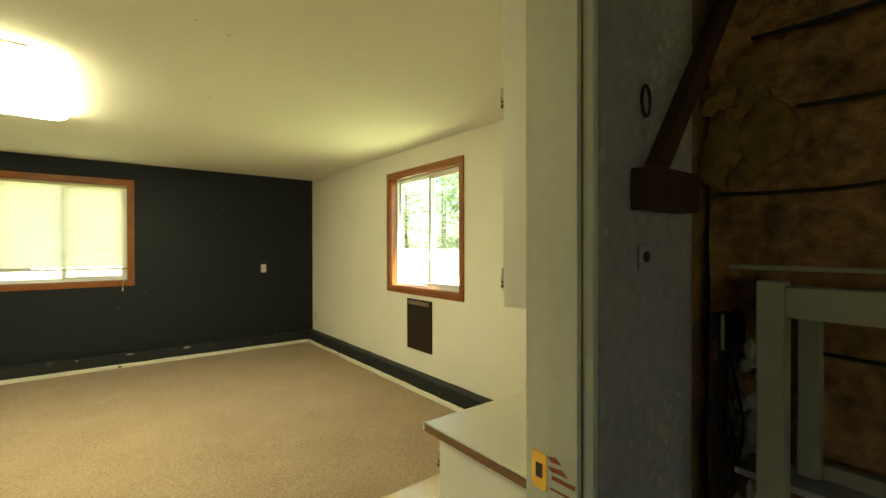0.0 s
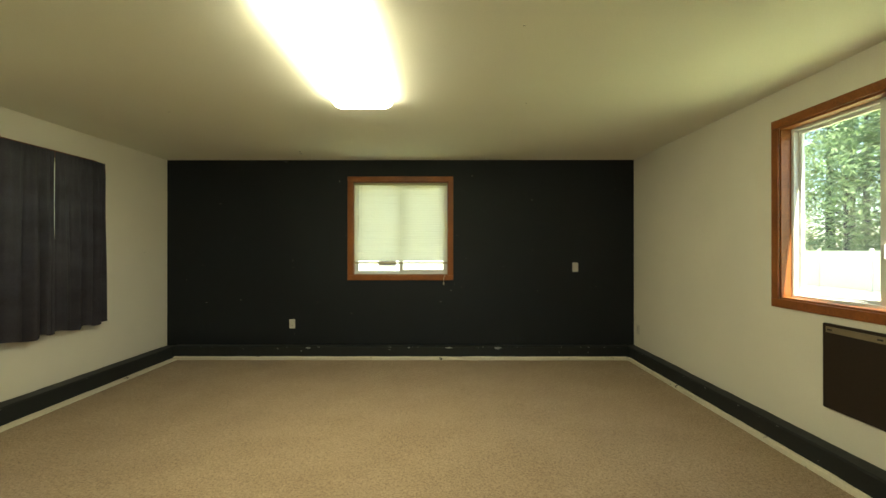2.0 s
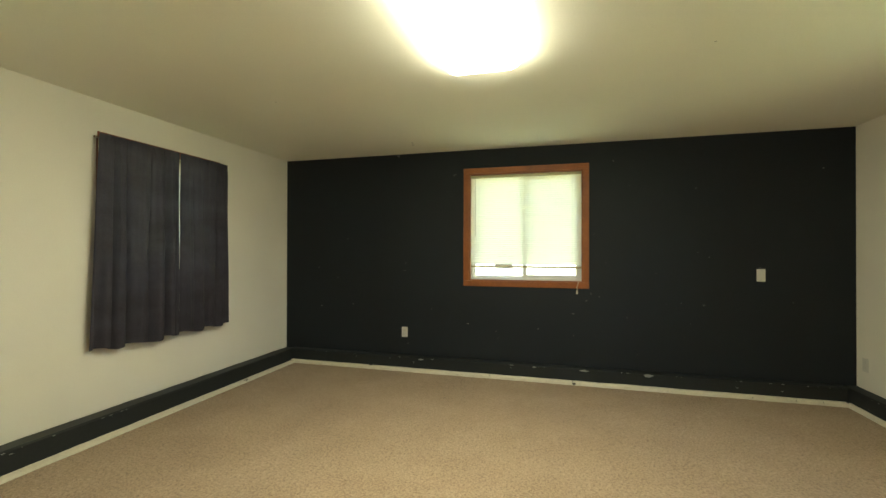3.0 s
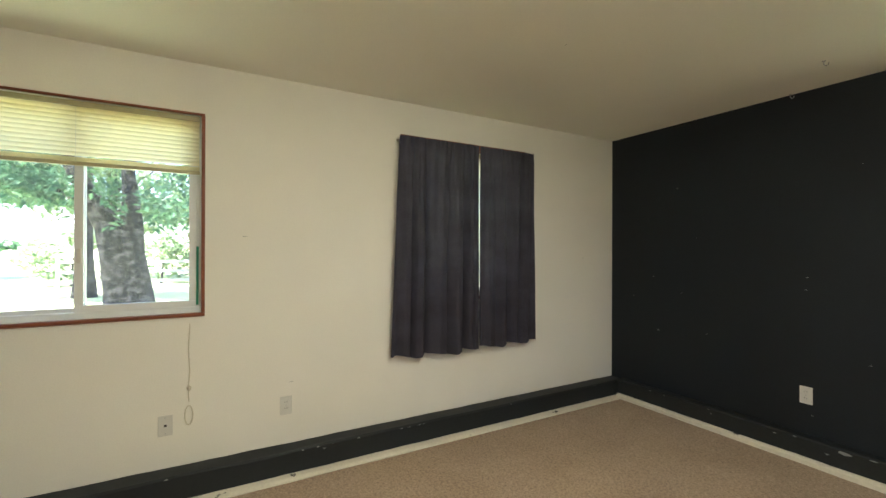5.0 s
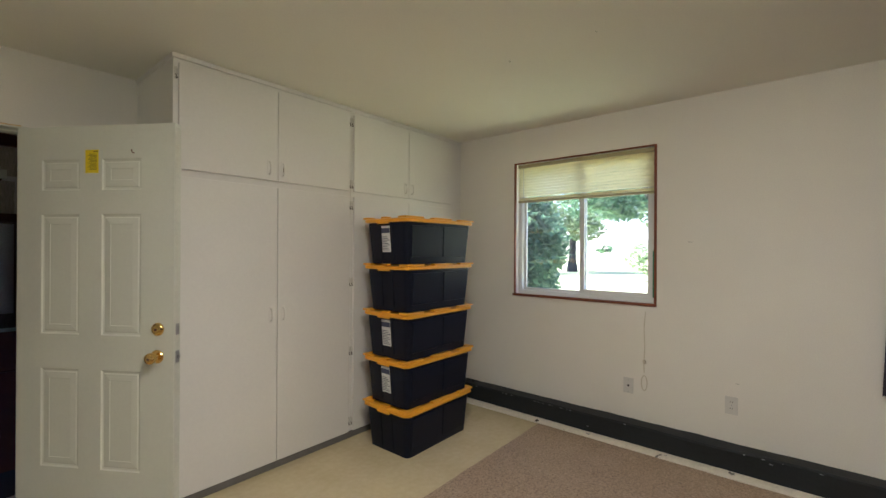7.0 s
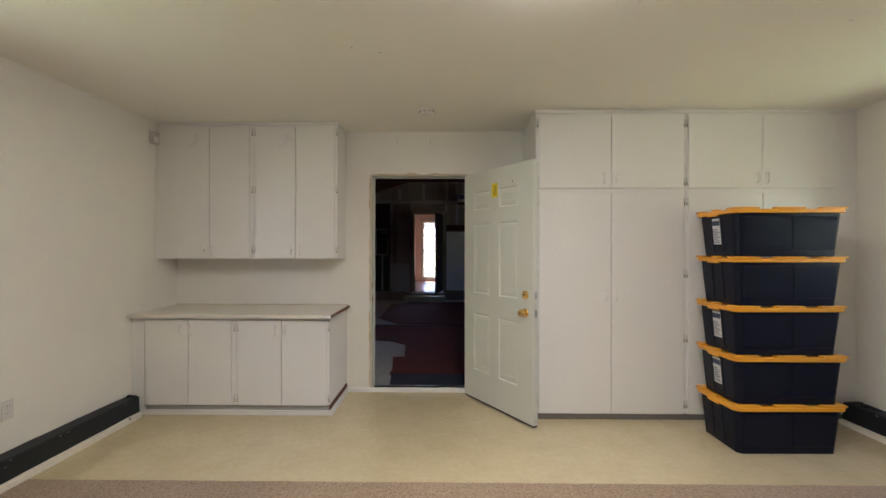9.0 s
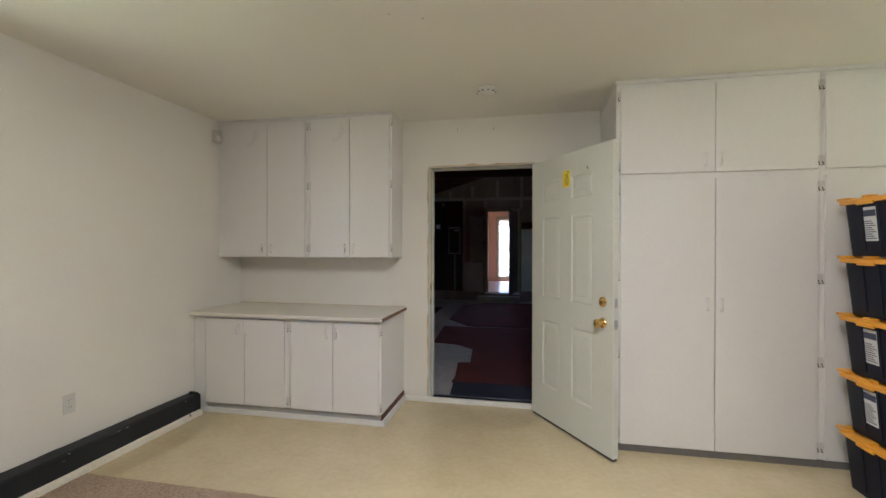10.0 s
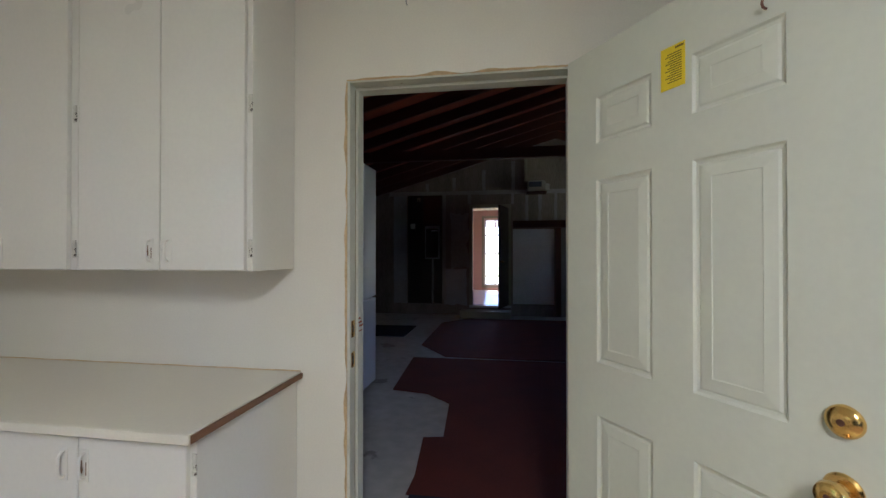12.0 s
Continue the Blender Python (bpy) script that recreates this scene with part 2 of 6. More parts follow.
YELLOW = mat("yellow_notice_paper", (0.80, 0.62, 0.0), 0.6, 0.05)
INK_BROWN = mat("notice_ink", (0.22, 0.17, 0.02), 0.7, 0.05)
PANEL = mat("dark_brown_panel", (0.022, 0.013, 0.008), 0.5, 0.2, 6.0, 60.0, 0.06)
BRONZE = mat("tan_metal_strip", (0.30, 0.24, 0.16), 0.4, 0.15, 8.0, 50.0, 0.05, metal=0.5)
LENS = glowing("fluorescent_lens", (1.0, 0.955, 0.69), LAMP_STRENGTH)
CONCRETE = mat("garage_concrete", (0.44, 0.43, 0.42), 0.7, 0.22, 1.1, 9.0, 0.15, chips=(0.24, 0.23, 0.23), chip_size=2.4, chip_amount=0.36)
REDCARPET = mat("dark_red_carpet", (0.100, 0.019, 0.013), 0.95, 0.35, 3.0, 160.0, 0.5)
NAVY = mat("navy_door_mat", (0.016, 0.017, 0.034), 0.95, 0.25, 5.0, 250.0, 0.5)
DRYWALL = mat("taped_grey_drywall", (0.22, 0.185, 0.17), 0.85, 0.35, 1.4, 18.0, 0.15, stretch=(3, 1, 0.5))
WHITEBOARD = mat("whitewashed_board", (0.72, 0.72, 0.75), 0.6, 0.12, 1.5, 40.0, 0.1)
PRIMER = mat("grey_primed_board", (0.33, 0.325, 0.355), 0.42, 0.25, 2.0, 40.0, 0.15, chips=(0.42, 0.42, 0.45), chip_size=16.0, chip_amount=0.33)
# The red glow under the garage roof is put into this board colour.
ROOFBOARD = mat("roof_boards_red_glow", (0.20, 0.038, 0.014), 0.8, 0.35, 2.0, 40.0, 0.2, stretch=(1, 5, 1))
BRACE = mat("dark_stained_brace", (0.050, 0.018, 0.011), 0.8, 0.35, 2.0, 40.0, 0.2, stretch=(1, 1, 5))
# Darkened with the shade under the roof; the shelf and boards share it.
RAFTER = mat("dark_wood_with_shade", (0.060, 0.017, 0.010), 0.8, 0.35, 2.0, 40.0, 0.2, stretch=(1, 1, 5))
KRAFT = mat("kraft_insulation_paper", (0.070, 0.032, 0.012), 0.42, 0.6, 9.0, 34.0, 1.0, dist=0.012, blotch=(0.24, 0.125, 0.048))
FOAM = mat("yellow_insulation_foam", (0.17, 0.11, 0.028), 0.9, 0.35, 8.0, 40.0, 0.6, dist=0.006)
BLACK = mat("black_cable", (0.01, 0.01, 0.01), 0.6, 0.1)
# White paint lowered to olive grey: the garage's dim light is in the colour.
WHITEWOOD = mat("white_wood_dimmed", (0.29, 0.28, 0.22), 0.55, 0.1, 4.0, 40.0, 0.1)
APPLIANCE = mat("white_enamel", (0.62, 0.62, 0.68), 0.3, 0.03)
PINK = mat("pale_pink_wall", (0.50, 0.32, 0.27), 0.8, 0.04)
HALLFLOOR = mat("pale_wood_floor", (0.55, 0.42, 0.28), 0.3, 0.15, 3.0, 30.0, 0.05, stretch=(8, 1, 1))
GRASS = mat("dry_sunlit_grass", (0.52, 0.515, 0.27), 0.95, 0.28, 0.25, 6.0, 0.5, dist=0.03, blotch=(0.46, 0.49, 0.23))
BARK = mat("rough_bark", (0.017, 0.013, 0.013), 0.9, 0.6, 4.0, 14.0, 1.0, stretch=(1, 1, 1.6), dist=0.06, chips=(0.105, 0.090, 0.090), chip_size=6.5, chip_amount=0.47)
def leaf_material(name, dark, pale, through_share, rough):
    """Leaves that differ one from another, letting part of the light through."""
    m = see_through(name, pale, through_share, rough, var=0.3)
    n, link = m.node_tree.nodes, m.node_tree.links
    geo, ramp = n.new("ShaderNodeNewGeometry"), n.new("ShaderNodeValToRGB")
    ramp.color_ramp.elements[0].color, ramp.color_ramp.elements[1].color = (*dark, 1), (*pale, 1)
    link.new(geo.outputs["Random Per Island"], ramp.inputs[0])
    link.new(ramp.outputs[0], n["Principled BSDF"].inputs["Base Color"])
    link.new(ramp.outputs[0], n["Translucent BSDF"].inputs["Color"])
    return m


LEAF = leaf_material("broad_leaf", (0.055, 0.135, 0.075), (0.16, 0.31, 0.15), 0.5, 0.42)
SHRUBLEAF = leaf_material("shrub_leaf", (0.07, 0.17, 0.10), (0.22, 0.37, 0.22), 0.45, 0.35)
# Paler copy of LEAF, with sunlight and haze put into the colours.
SUNLEAF = leaf_material("leaf_painted_sunlit", (0.14, 0.22, 0.09), (0.30, 0.40, 0.20), 0.5, 0.5)
NEEDLE = see_through("conifer_needles", (0.15, 0.23, 0.09), 0.5, 0.6)
# Glare of the bright yard is put into this pale wood colour.
FENCE = mat("fence_wood_with_glare", (0.52, 0.50, 0.46), 0.85, 0.2, 4.0, 40.0, 0.2)
SIDING = mat("pale_siding", (0.62, 0.60, 0.55), 0.7, 0.05, 2.0, 30.0, 0.05)
ROOFING = mat("grey_shingle_roof", (0.16, 0.155, 0.15), 0.9, 0.25, 3.0, 30.0, 0.3)


def carpet_material():
    """Speckled cut-pile carpet with faint wear."""
    m = mat("tan_carpet", (0.355, 0.275, 0.185), 0.97, 0.12, 0.9, 300.0, 0.0, spec=0.05, sheen=0.15)
    n, link = m.node_tree.nodes, m.node_tree.links
    p = n["Principled BSDF"]
    tc = n.new("ShaderNodeTexCoord")
    pile, wear = n.new("ShaderNodeTexNoise"), n.new("ShaderNodeTexNoise")
    pile.inputs["Scale"].default_value, pile.inputs["Detail"].default_value, pile.inputs["Roughness"].default_value = 70.0, 7.0, 0.85
    wear.inputs["Scale"].default_value, wear.inputs["Detail"].default_value = 2.3, 5.0
    for q in (pile, wear):
        link.new(tc.outputs["Object"], q.inputs["Vector"])
    a, b = n.new("ShaderNodeValToRGB"), n.new("ShaderNodeValToRGB")
    a.color_ramp.elements[0].position, a.color_ramp.elements[1].position = 0.34, 0.66
    a.color_ramp.elements[0].color, a.color_ramp.elements[1].color = (0.175, 0.118, 0.072, 1), (0.54, 0.402, 0.282, 1)
    b.color_ramp.elements[0].position, b.color_ramp.elements[1].position = 0.34, 0.62
    b.color_ramp.elements[0].color, b.color_ramp.elements[1].color = (0.90, 0.885, 0.87, 1), (1, 1, 1, 1)
    link.new(pile.outputs[0], a.inputs[0])
    link.new(wear.outputs[0], b.inputs[0])
    mul = n.new("ShaderNodeMix")
    mul.data_type, mul.blend_type = "RGBA", "MULTIPLY"
    mul.inputs[0].default_value = 1.0
    link.new(a.outputs[0], mul.inputs[6])
    link.new(b.outputs[0], mul.inputs[7])
    link.new(mul.outputs[2], p.inputs["Base Color"])
    bump = n.new("ShaderNodeBump")
    bump.inputs["Strength"].default_value, bump.inputs["Distance"].default_value = 0.7, 0.004
    link.new(pile.outputs[0], bump.inputs["Height"])
    link.new(bump.outputs[0], p.inputs["Normal"])
    return m


def vinyl_material():
    """Cream sheet vinyl with a faint marbled print and a soft gloss."""
    m = mat("cream_sheet_vinyl", (0.575, 0.475, 0.285), 0.16, 0.05, 5.0, 26.0, 0.03, spec=0.6, blotch=(0.61, 0.515, 0.325))
    return m


CARPET = carpet_material()
VINYL = vinyl_material()

# ---- the room's shell ----
XW, XE, YS, YN, ZC = -3.35, 2.523, 0.0, 5.99, 2.49
NWIN = (-1.018, 0.199, 1.035, 2.226)     # clear opening: x0, x1, z0, z1
EWIN = (2.415, 3.643, 1.010, 2.226)      # y0, y1, z0, z1
WWIN = (1.255, 2.430, 1.025, 2.195)
CWIN = (3.690, 4.865, 1.025, 2.195)
DOORWAY = (-0.30, 0.663, -0.02, 2.081)

wn = solo("wall_north", wall_cells(bm_new(), "x", [XW - 0.16, XE + 0.16], [-0.4, ZC + 0.12], YN, YN + 0.16, [NWIN]), DARK, "charcoal painted wall with small white scuffs", "wall", kind="structure")
we = solo("wall_east", wall_cells(bm_new(), "y", [YS, YN], [-0.4, ZC + 0.12], XE, XE + 0.16, [EWIN]), WALL, "off-white painted wall with a window", "wall", kind="structure")
ww = solo("wall_west", wall_cells(bm_new(), "y", [YS, YN], [-0.4, ZC + 0.12], XW - 0.16, XW, [WWIN, CWIN]), WALL, "off-white painted wall with two windows", "wall", kind="structure")
ws = solo("wall_south", wall_cells(bm_new(), "x", [XW - 0.16, XE + 0.16], [-0.4, ZC + 0.12], YS - 0.13, YS, [DOORWAY]), WALL, "off-white painted wall with a doorway", "wall", kind="structure")
solo("ceiling", box(bm_new(), XW - 0.16, XE + 0.16, YS - 0.13, YN + 0.16, ZC, ZC + 0.11), CEIL, "off-white lightly textured ceiling", "ceiling", kind="structure")
solo("floor", box(bm_new(), XW, XE, YS, 1.62, -0.12, 0.0), VINYL, "cream sheet vinyl floor with a soft sheen", "floor", kind="structure")


def carpet_sheet():
    bm = bm_new()
    nx, ny = 90, 66
    x0, x1, y0, y1 = -3.17, 2.412, 1.60, 5.885
    grid = [[bm.verts.new((x0 + (x1 - x0) * i / nx, y0 + (y1 - y0) * j / ny + (0.006 * noise.noise(Vector((i * 0.7, 0, 3))) if j == 0 else 0),
                           0.003 + 0.0025 * noise.noise(Vector((i * 0.22, j * 0.22, 0))) - (0.001 if j == 0 else 0))) for j in range(ny + 1)] for i in range(nx + 1)]
    for i in range(nx):
        for j in range(ny):
            bm.faces.new((grid[i][j], grid[i + 1][j], grid[i + 1][j + 1], grid[i][j + 1]))
    return bm


solo("carpet", carpet_sheet(), CARPET, "tan speckled wall-to-wall carpet with faint wear", "carpet", kind="structure", smooth=True)
solo("subfloor", box(bm_new(), XW, XE, 1.62, YN, -0.12, -0.004), KICK, "board floor under the carpet", "floor", kind="structure")


def rough_ledge(axis, a0, a1, wall_p, front_p, z0, z1):
    """A painted footing ledge along a wall, its edge uneven."""
    bm = bm_new()
    n = int(abs(a1 - a0) / 0.06)
    s = 1 if front_p > wall_p else -1
    rows = []
    for i in range(n + 1):
        a = a0 + (a1 - a0) * i / n
        w1 = 0.005 * noise.noise(Vector((a * 3.1, wall_p, 1)))
        w2 = 0.006 * noise.noise(Vector((a * 2.3, wall_p, 7)))
        w3 = 0.004 * noise.noise(Vector((a * 9.0, wall_p, 4)))
        prof = [(wall_p - s * 0.0, z1 + 0.004 + w3), (front_p - s * 0.014 + w1, z1 + w2), (front_p - s * 0.003 + w1, z1 - 0.010 + w2), (front_p + w1, z0), (wall_p, z0)]
        rows.append([bm.verts.new((a, p, z) if axis == "x" else (p, a, z)) for p, z in prof])
    for u, v in zip(rows, rows[1:]):
        for k in range(4):
            bm.faces.new((u[k], u[k + 1], v[k + 1], v[k]))
    bm.faces.new(rows[0])
    bm.faces.new(rows[-1][::-1])
    return bm


def rough_strip(axis, a0, a1, back, front, z1):
    bm = bm_new()
    n = int(abs(a1 - a0) / 0.05)
    rows = []
    for i in range(n + 1):
        a = a0 + (a1 - a0) * i / n
        w = 0.003 * noise.noise(Vector((a * 4.1, back, 2))) + 0.002 * noise.noise(Vector((a * 17.0, back, 2)))
        prof = [(back, 0.0), (back, z1 + w), (front + (back - front) * 0.35, z1 - 0.003 + w), (front, z1 - 0.012 + w), (front, 0.0)]
        rows.append([bm.verts.new((a, p, z) if axis == "x" else (p, a, z)) for p, z in prof])
    for u, v in zip(rows, rows[1:]):
        for k in range(4):
            bm.faces.new((u[k], u[k + 1], v[k + 1], v[k]))
    bm.faces.new(rows[0])
    bm.faces.new(rows[-1][::-1])
    return bm


solo("wall_ledge_west", rough_ledge("y", 0.655, YN, XW, -3.226, 0.0, 0.155), LEDGE, "charcoal painted footing ledge with chipped edge", "ledge", kind="structure")
solo("wall_ledge_east", rough_ledge("y", 0.655, YN, XE, 2.418, 0.0, 0.165), LEDGE, "charcoal painted footing ledge with chipped edge", "ledge", kind="structure")
solo("wall_ledge_north", rough_ledge("x", -3.224, 2.416, YN, 5.905, 0.0, 0.165), LEDGE, "charcoal painted footing ledge with chipped edge", "ledge", kind="structure")
solo("baseboard_west", rough_strip("y", 0.655, 5.876, -3.222, -3.152, 0.022), STRIP, "chipped cream baseboard strip", "baseboard", kind="structure")
solo("baseboard_east", rough_strip("y", 0.655, 5.876, 2.420, 2.398, 0.045), STRIP, "chipped cream baseboard strip", "baseboard", kind="structure")
solo("baseboard_north", rough_strip("x", -3.204, 2.397, 5.907, 5.868, 0.042), STRIP, "chipped cream baseboard strip", "baseboard", kind="structure")
solo("baseboard_south", rough_strip("x", -0.79, 0.862, 0.0, 0.016, 0.042), TRIM, "white baseboard strip under the doorway sill", "baseboard", kind="structure")


CHIP = mat("bare_plaster_chip", (0.30, 0.30, 0.29), 0.8, 0.15, 9.0, 60.0, 0.1)


def chip(bm, centre, u, v, size, rng):
    """A torn flake: a thin, uneven polygon lying on a surface spanned by u and v."""
    n, c, u, v = 9, Vector(centre), Vector(u), Vector(v)
    lift = u.cross(v).normalized() * 0.0012
    long = rng.uniform(1.0, 3.2)
    ring = [c + u * size * long * math.cos(k * 6.283 / n) * rng.uniform(0.6, 1.3) + v * size * 0.55 * math.sin(k * 6.283 / n) * rng.uniform(0.5, 1.3) for k in range(n)]
    low, top = [bm.verts.new(q - lift) for q in ring], [bm.verts.new(q + lift) for q in ring]
    bm.faces.new(top)
    for k in range(n):
        bm.faces.new((low[k], low[(k + 1) % n], top[(k + 1) % n], top[k]))


def chip_set(name, spots, seed, label):
    rng, bm = random.Random(seed), bm_new()
    for centre, u, v, size in spots(rng):
        chip(bm, centre, u, v, size, rng)
    return solo(name, bm, CHIP, label, "paint chips", kind="stuff")


X, Y, Z = (1, 0, 0), (0, 1, 0), (0, 0, 1)
chip_set("paint_chips", lambda r: [((r.uniform(-3.1, 2.35), 5.903, r.choice((0.155, 0.156, 0.157, r.uniform(0.06, 0.14)))), X, Z, r.uniform(0.002, 0.006)) for _ in range(26)]
         + [((-1.55, 5.903, 0.145), X, Z, 0.026), ((0.80, 5.903, 0.147), X, Z, 0.028), ((-0.3, 5.903, 0.15), X, Z, 0.014), ((0.2, 5.903, 0.15), X, Z, 0.016)], 3, "chipped white spots along the ledge edge")
chip_set("paint_chips", lambda r: [((-3.2245, r.uniform(0.8, 5.8), r.choice((0.146, 0.147, 0.148, r.uniform(0.05, 0.13)))), Y, Z, r.uniform(0.002, 0.006)) for _ in range(26)], 4, "chipped white spots along the ledge edge")
chip_set("paint_chips", lambda r: [((2.4165, r.uniform(0.8, 5.8), r.choice((0.156, 0.157, 0.158, r.uniform(0.05, 0.14)))), Y, Z, r.uniform(0.002, 0.006)) for _ in range(24)], 5, "chipped white spots along the ledge edge")
chip_set("wall_scuffs", lambda r: [((r.uniform(-3.2, 2.4), YN - 0.0008, r.uniform(0.3, 2.35)), X, Z, r.uniform(0.0018, 0.0045)) for _ in range(52)], 6, "small pale scuffs and nail holes in charcoal paint")

# ---- windows ----
def frame_ring(bm, axis, a0, a1, z0, z1, w, p0, p1, bevel=0.003):
    """Four butted bars round a rectangle, lying inside it by w."""
    for (b0, b1, c0, c1) in ((a0, a1, z0, z0 + w), (a0, a1, z1 - w, z1), (a0, a0 + w, z0 + w, z1 - w), (a1 - w, a1, z0 + w, z1 - w)):
        if axis == "x":
            box(bm, b0, b1, min(p0, p1), max(p0, p1), c0, c1, bevel)
        else:
            box(bm, min(p0, p1), max(p0, p1), b0, b1, c0, c1, bevel)
    return bm


def bar(bm, axis, a0, a1, p0, p1, z0, z1, bevel=0.002):
    p0, p1 = min(p0, p1), max(p0, p1)
    return box(bm, a0, a1, p0, p1, z0, z1, bevel) if axis == "x" else box(bm, p0, p1, a0, a1, z0, z1, bevel)


def sliding_window(name, axis, hole, inner, out, casing, split=0.5, front_first=True, label=""):
    """A slider of white vinyl in an opening: inner is the wall's room face, out (+1 or -1) the way outdoors."""
    a0, a1, z0, z1 = hole
    mid = a0 + (a1 - a0) * split
    org = ((a0 + a1) / 2, inner, z0) if axis == "x" else (inner, (a0 + a1) / 2, z0)
    w = thing(name, org, label, "window", kind="structure")
    p = lambda d: inner + out * d
    outer = part("window_frame", frame_ring(bm_new(), axis, a0 + 0.001, a1 - 0.001, z0 + 0.001, z1 - 0.001, 0.034, p(0.075), p(0.150)), VINYL_FRAME, w)
    for k, (s0, s1) in enumerate(((a0 + 0.032, mid + 0.022), (mid - 0.022, a1 - 0.032))):
        near = (k == 0) == front_first
        d0, d1 = (0.080, 0.104) if near else (0.112, 0.136)
        sash = part("sash", frame_ring(bm_new(), axis, s0, s1, z0 + 0.032, z1 - 0.032, 0.040 if near else 0.024, p(d0), p(d1)), VINYL_FRAME, w)
        pane = part("pane", bar(bm_new(), axis, s0 + 0.022, s1 - 0.022, p(d0 + 0.009), p(d0 + 0.014), z0 + 0.054, z1 - 0.054, 0), GLASS, sash)
        pane.visible_shadow = False
        if near:
            part("latch", bar(bm_new(), axis, (s1 - 0.034) if k == 0 else (s0 + 0.012), (s1 - 0.014) if k == 0 else (s0 + 0.032), p(d0 - 0.012), p(d0 + 0.002), z0 + 0.30, z0 + 0.38), PLATE, sash)
    if casing == "wood":
        t = 0.056
        for k, (b0, b1, c0, c1) in enumerate(((a0 - t, a1 + t, z1 - 0.004, z1 + t), (a0 - t, a1 + t, z0 - t, z0 + 0.004), (a0 - t, a0 + 0.004, z0 + 0.004, z1 - 0.004), (a1 - 0.004, a1 + t, z0 + 0.004, z1 - 0.004))):
            part("casing", bar(bm_new(), axis, b0, b1, p(0.0), p(-0.017 if k < 2 else -0.0155), c0, c1, 0.004), CASING, w)
        for (b0, b1, c0, c1) in ((a0, a1, z1 - 0.016, z1), (a0, a1, z0, z0 + 0.016), (a0, a0 + 0.016, z0 + 0.016, z1 - 0.016), (a1 - 0.016, a1, z0 + 0.016, z1 - 0.016)):
            part("reveal", bar(bm_new(), axis, b0, b1, p(0.002), p(0.074), c0, c1, 0.001), CASING, w)
    else:
        for k, (b0, b1, c0, c1) in enumerate(((a0 - 0.008, a1 + 0.008, z1 - 0.005, z1 + 0.006), (a0 - 0.016, a1 + 0.010, z0 - 0.014, z0 + 0.006), (a0 - 0.007, a0 + 0.007, z0 + 0.006, z1 - 0.005), (a1 - 0.009, a1 + 0.010, z0 + 0.006, z1 - 0.005))):
            part("window_sill" if k == 1 else "reveal", bar(bm_new(), axis, b0, b1, p(0.018), p(-0.012 if k == 1 else -0.004), c0, c1, 0.002), REDTRIM, w)
    return w


sliding_window("window_1", "x", NWIN, YN, 1, "wood", 0.5, False, "sliding window in an orange stained wood casing")
sliding_window("window_2", "y", EWIN, XE, 1, "wood", 0.47, True, "sliding window in an orange stained wood casing")
w3 = sliding_window("window_3", "y", WWIN, XW, -1, "thin", 0.505, False, "sliding window with narrow red-brown trim")
w4 = sliding_window("window_4", "y", CWIN, XW, -1, "thin", 0.52, False, "sliding window with red-brown trim behind curtains")
part("tape_strip", bar(bm_new(), "y", WWIN[1] - 0.035, WWIN[1] - 0.022, XW - 0.070, XW - 0.0745, 1.07, 1.42, 0), GREEN, w3, "green tape remnant")


# ---- venetian blinds ----
def slat_mesh(axis, length, cloth):
    bm = bm_new()
    prof = [(-0.0128, 0.0), (-0.0065, 0.0032), (0.0, 0.0043), (0.0065, 0.0032), (0.0128, 0.0)]
    rows = [[bm.verts.new((a, q, h) if axis == "x" else (q, a, h)) for q, h in prof] for a in (-length / 2, 0.0, length / 2)]
    for u, v in zip(rows, rows[1:]):
        for k in range(4):
            bm.faces.new((u[k], u[k + 1], v[k + 1], v[k]))
    return mesh_of("slat", bm, cloth, True)


def venetian_blind(axis, hole, inner, out, z_top, z_bottom, stacked, tilt, label, pitch=0.0205, wand=True):
    a0, a1 = hole[0] + 0.018, hole[1] - 0.018
    c = (a0 + a1) / 2
    p = inner + out * 0.038
    b = thing("venetian_blind", (c, p, z_bottom) if axis == "x" else (p, c, z_bottom), label, "blind")
    part("headrail", bar(bm_new(), axis, a0, a1, p - 0.014, p + 0.014, z_top - 0.028, z_top, 0.002), RAIL, b)
    me = slat_mesh(axis, a1 - a0 - 0.004, YELLOWED if hole is WWIN else SLAT)
    rail_top = z_bottom + 0.020
    k, z = 0, z_top - 0.040
    low = rail_top + stacked * 0.0045 + 0.006
    while z > low:
        lean = radians(tilt + 2.5 * math.sin(k * 1.7))
        share("slat", me, b, (c, p, z) if axis == "x" else (p, c, z), (lean, 0, 0) if axis == "x" else (0, lean, 0))
        z -= pitch
        k += 1
    for j in range(stacked):
        zz = rail_top + 0.003 + j * 0.0045
        share("slat", me, b, (c, p, zz) if axis == "x" else (p, c, zz))
    part("bottom_rail", bar(bm_new(), axis, a0, a1, p - 0.012, p + 0.012, z_bottom, rail_top, 0.003), RAIL, b)
    for f in (0.08, 0.5, 0.92):
        a = a0 + (a1 - a0) * f
        for s in (-0.0135, 0.0135):
            q = (a, p + s) if axis == "x" else (p + s, a)
            part("ladder_cord", rod(bm_new(), (*q, z_bottom + 0.01), (*q, z_top - 0.02), 0.0007, sides=5), CORD, b)
    if wand:
        a = a0 + 0.055 if axis == "x" else a0 + 0.06
        q = (a, p - out * 0.022) if axis == "x" else (p - out * 0.022, a)
        part("tilt_wand", rod(bm_new(), (*q, z_top - 0.03), (*q, z_top - (0.68 if z_top - z_bottom > 0.6 else 0.30)), 0.0035, sides=6), CORD, b, "thin clear tilt wand")
    return b


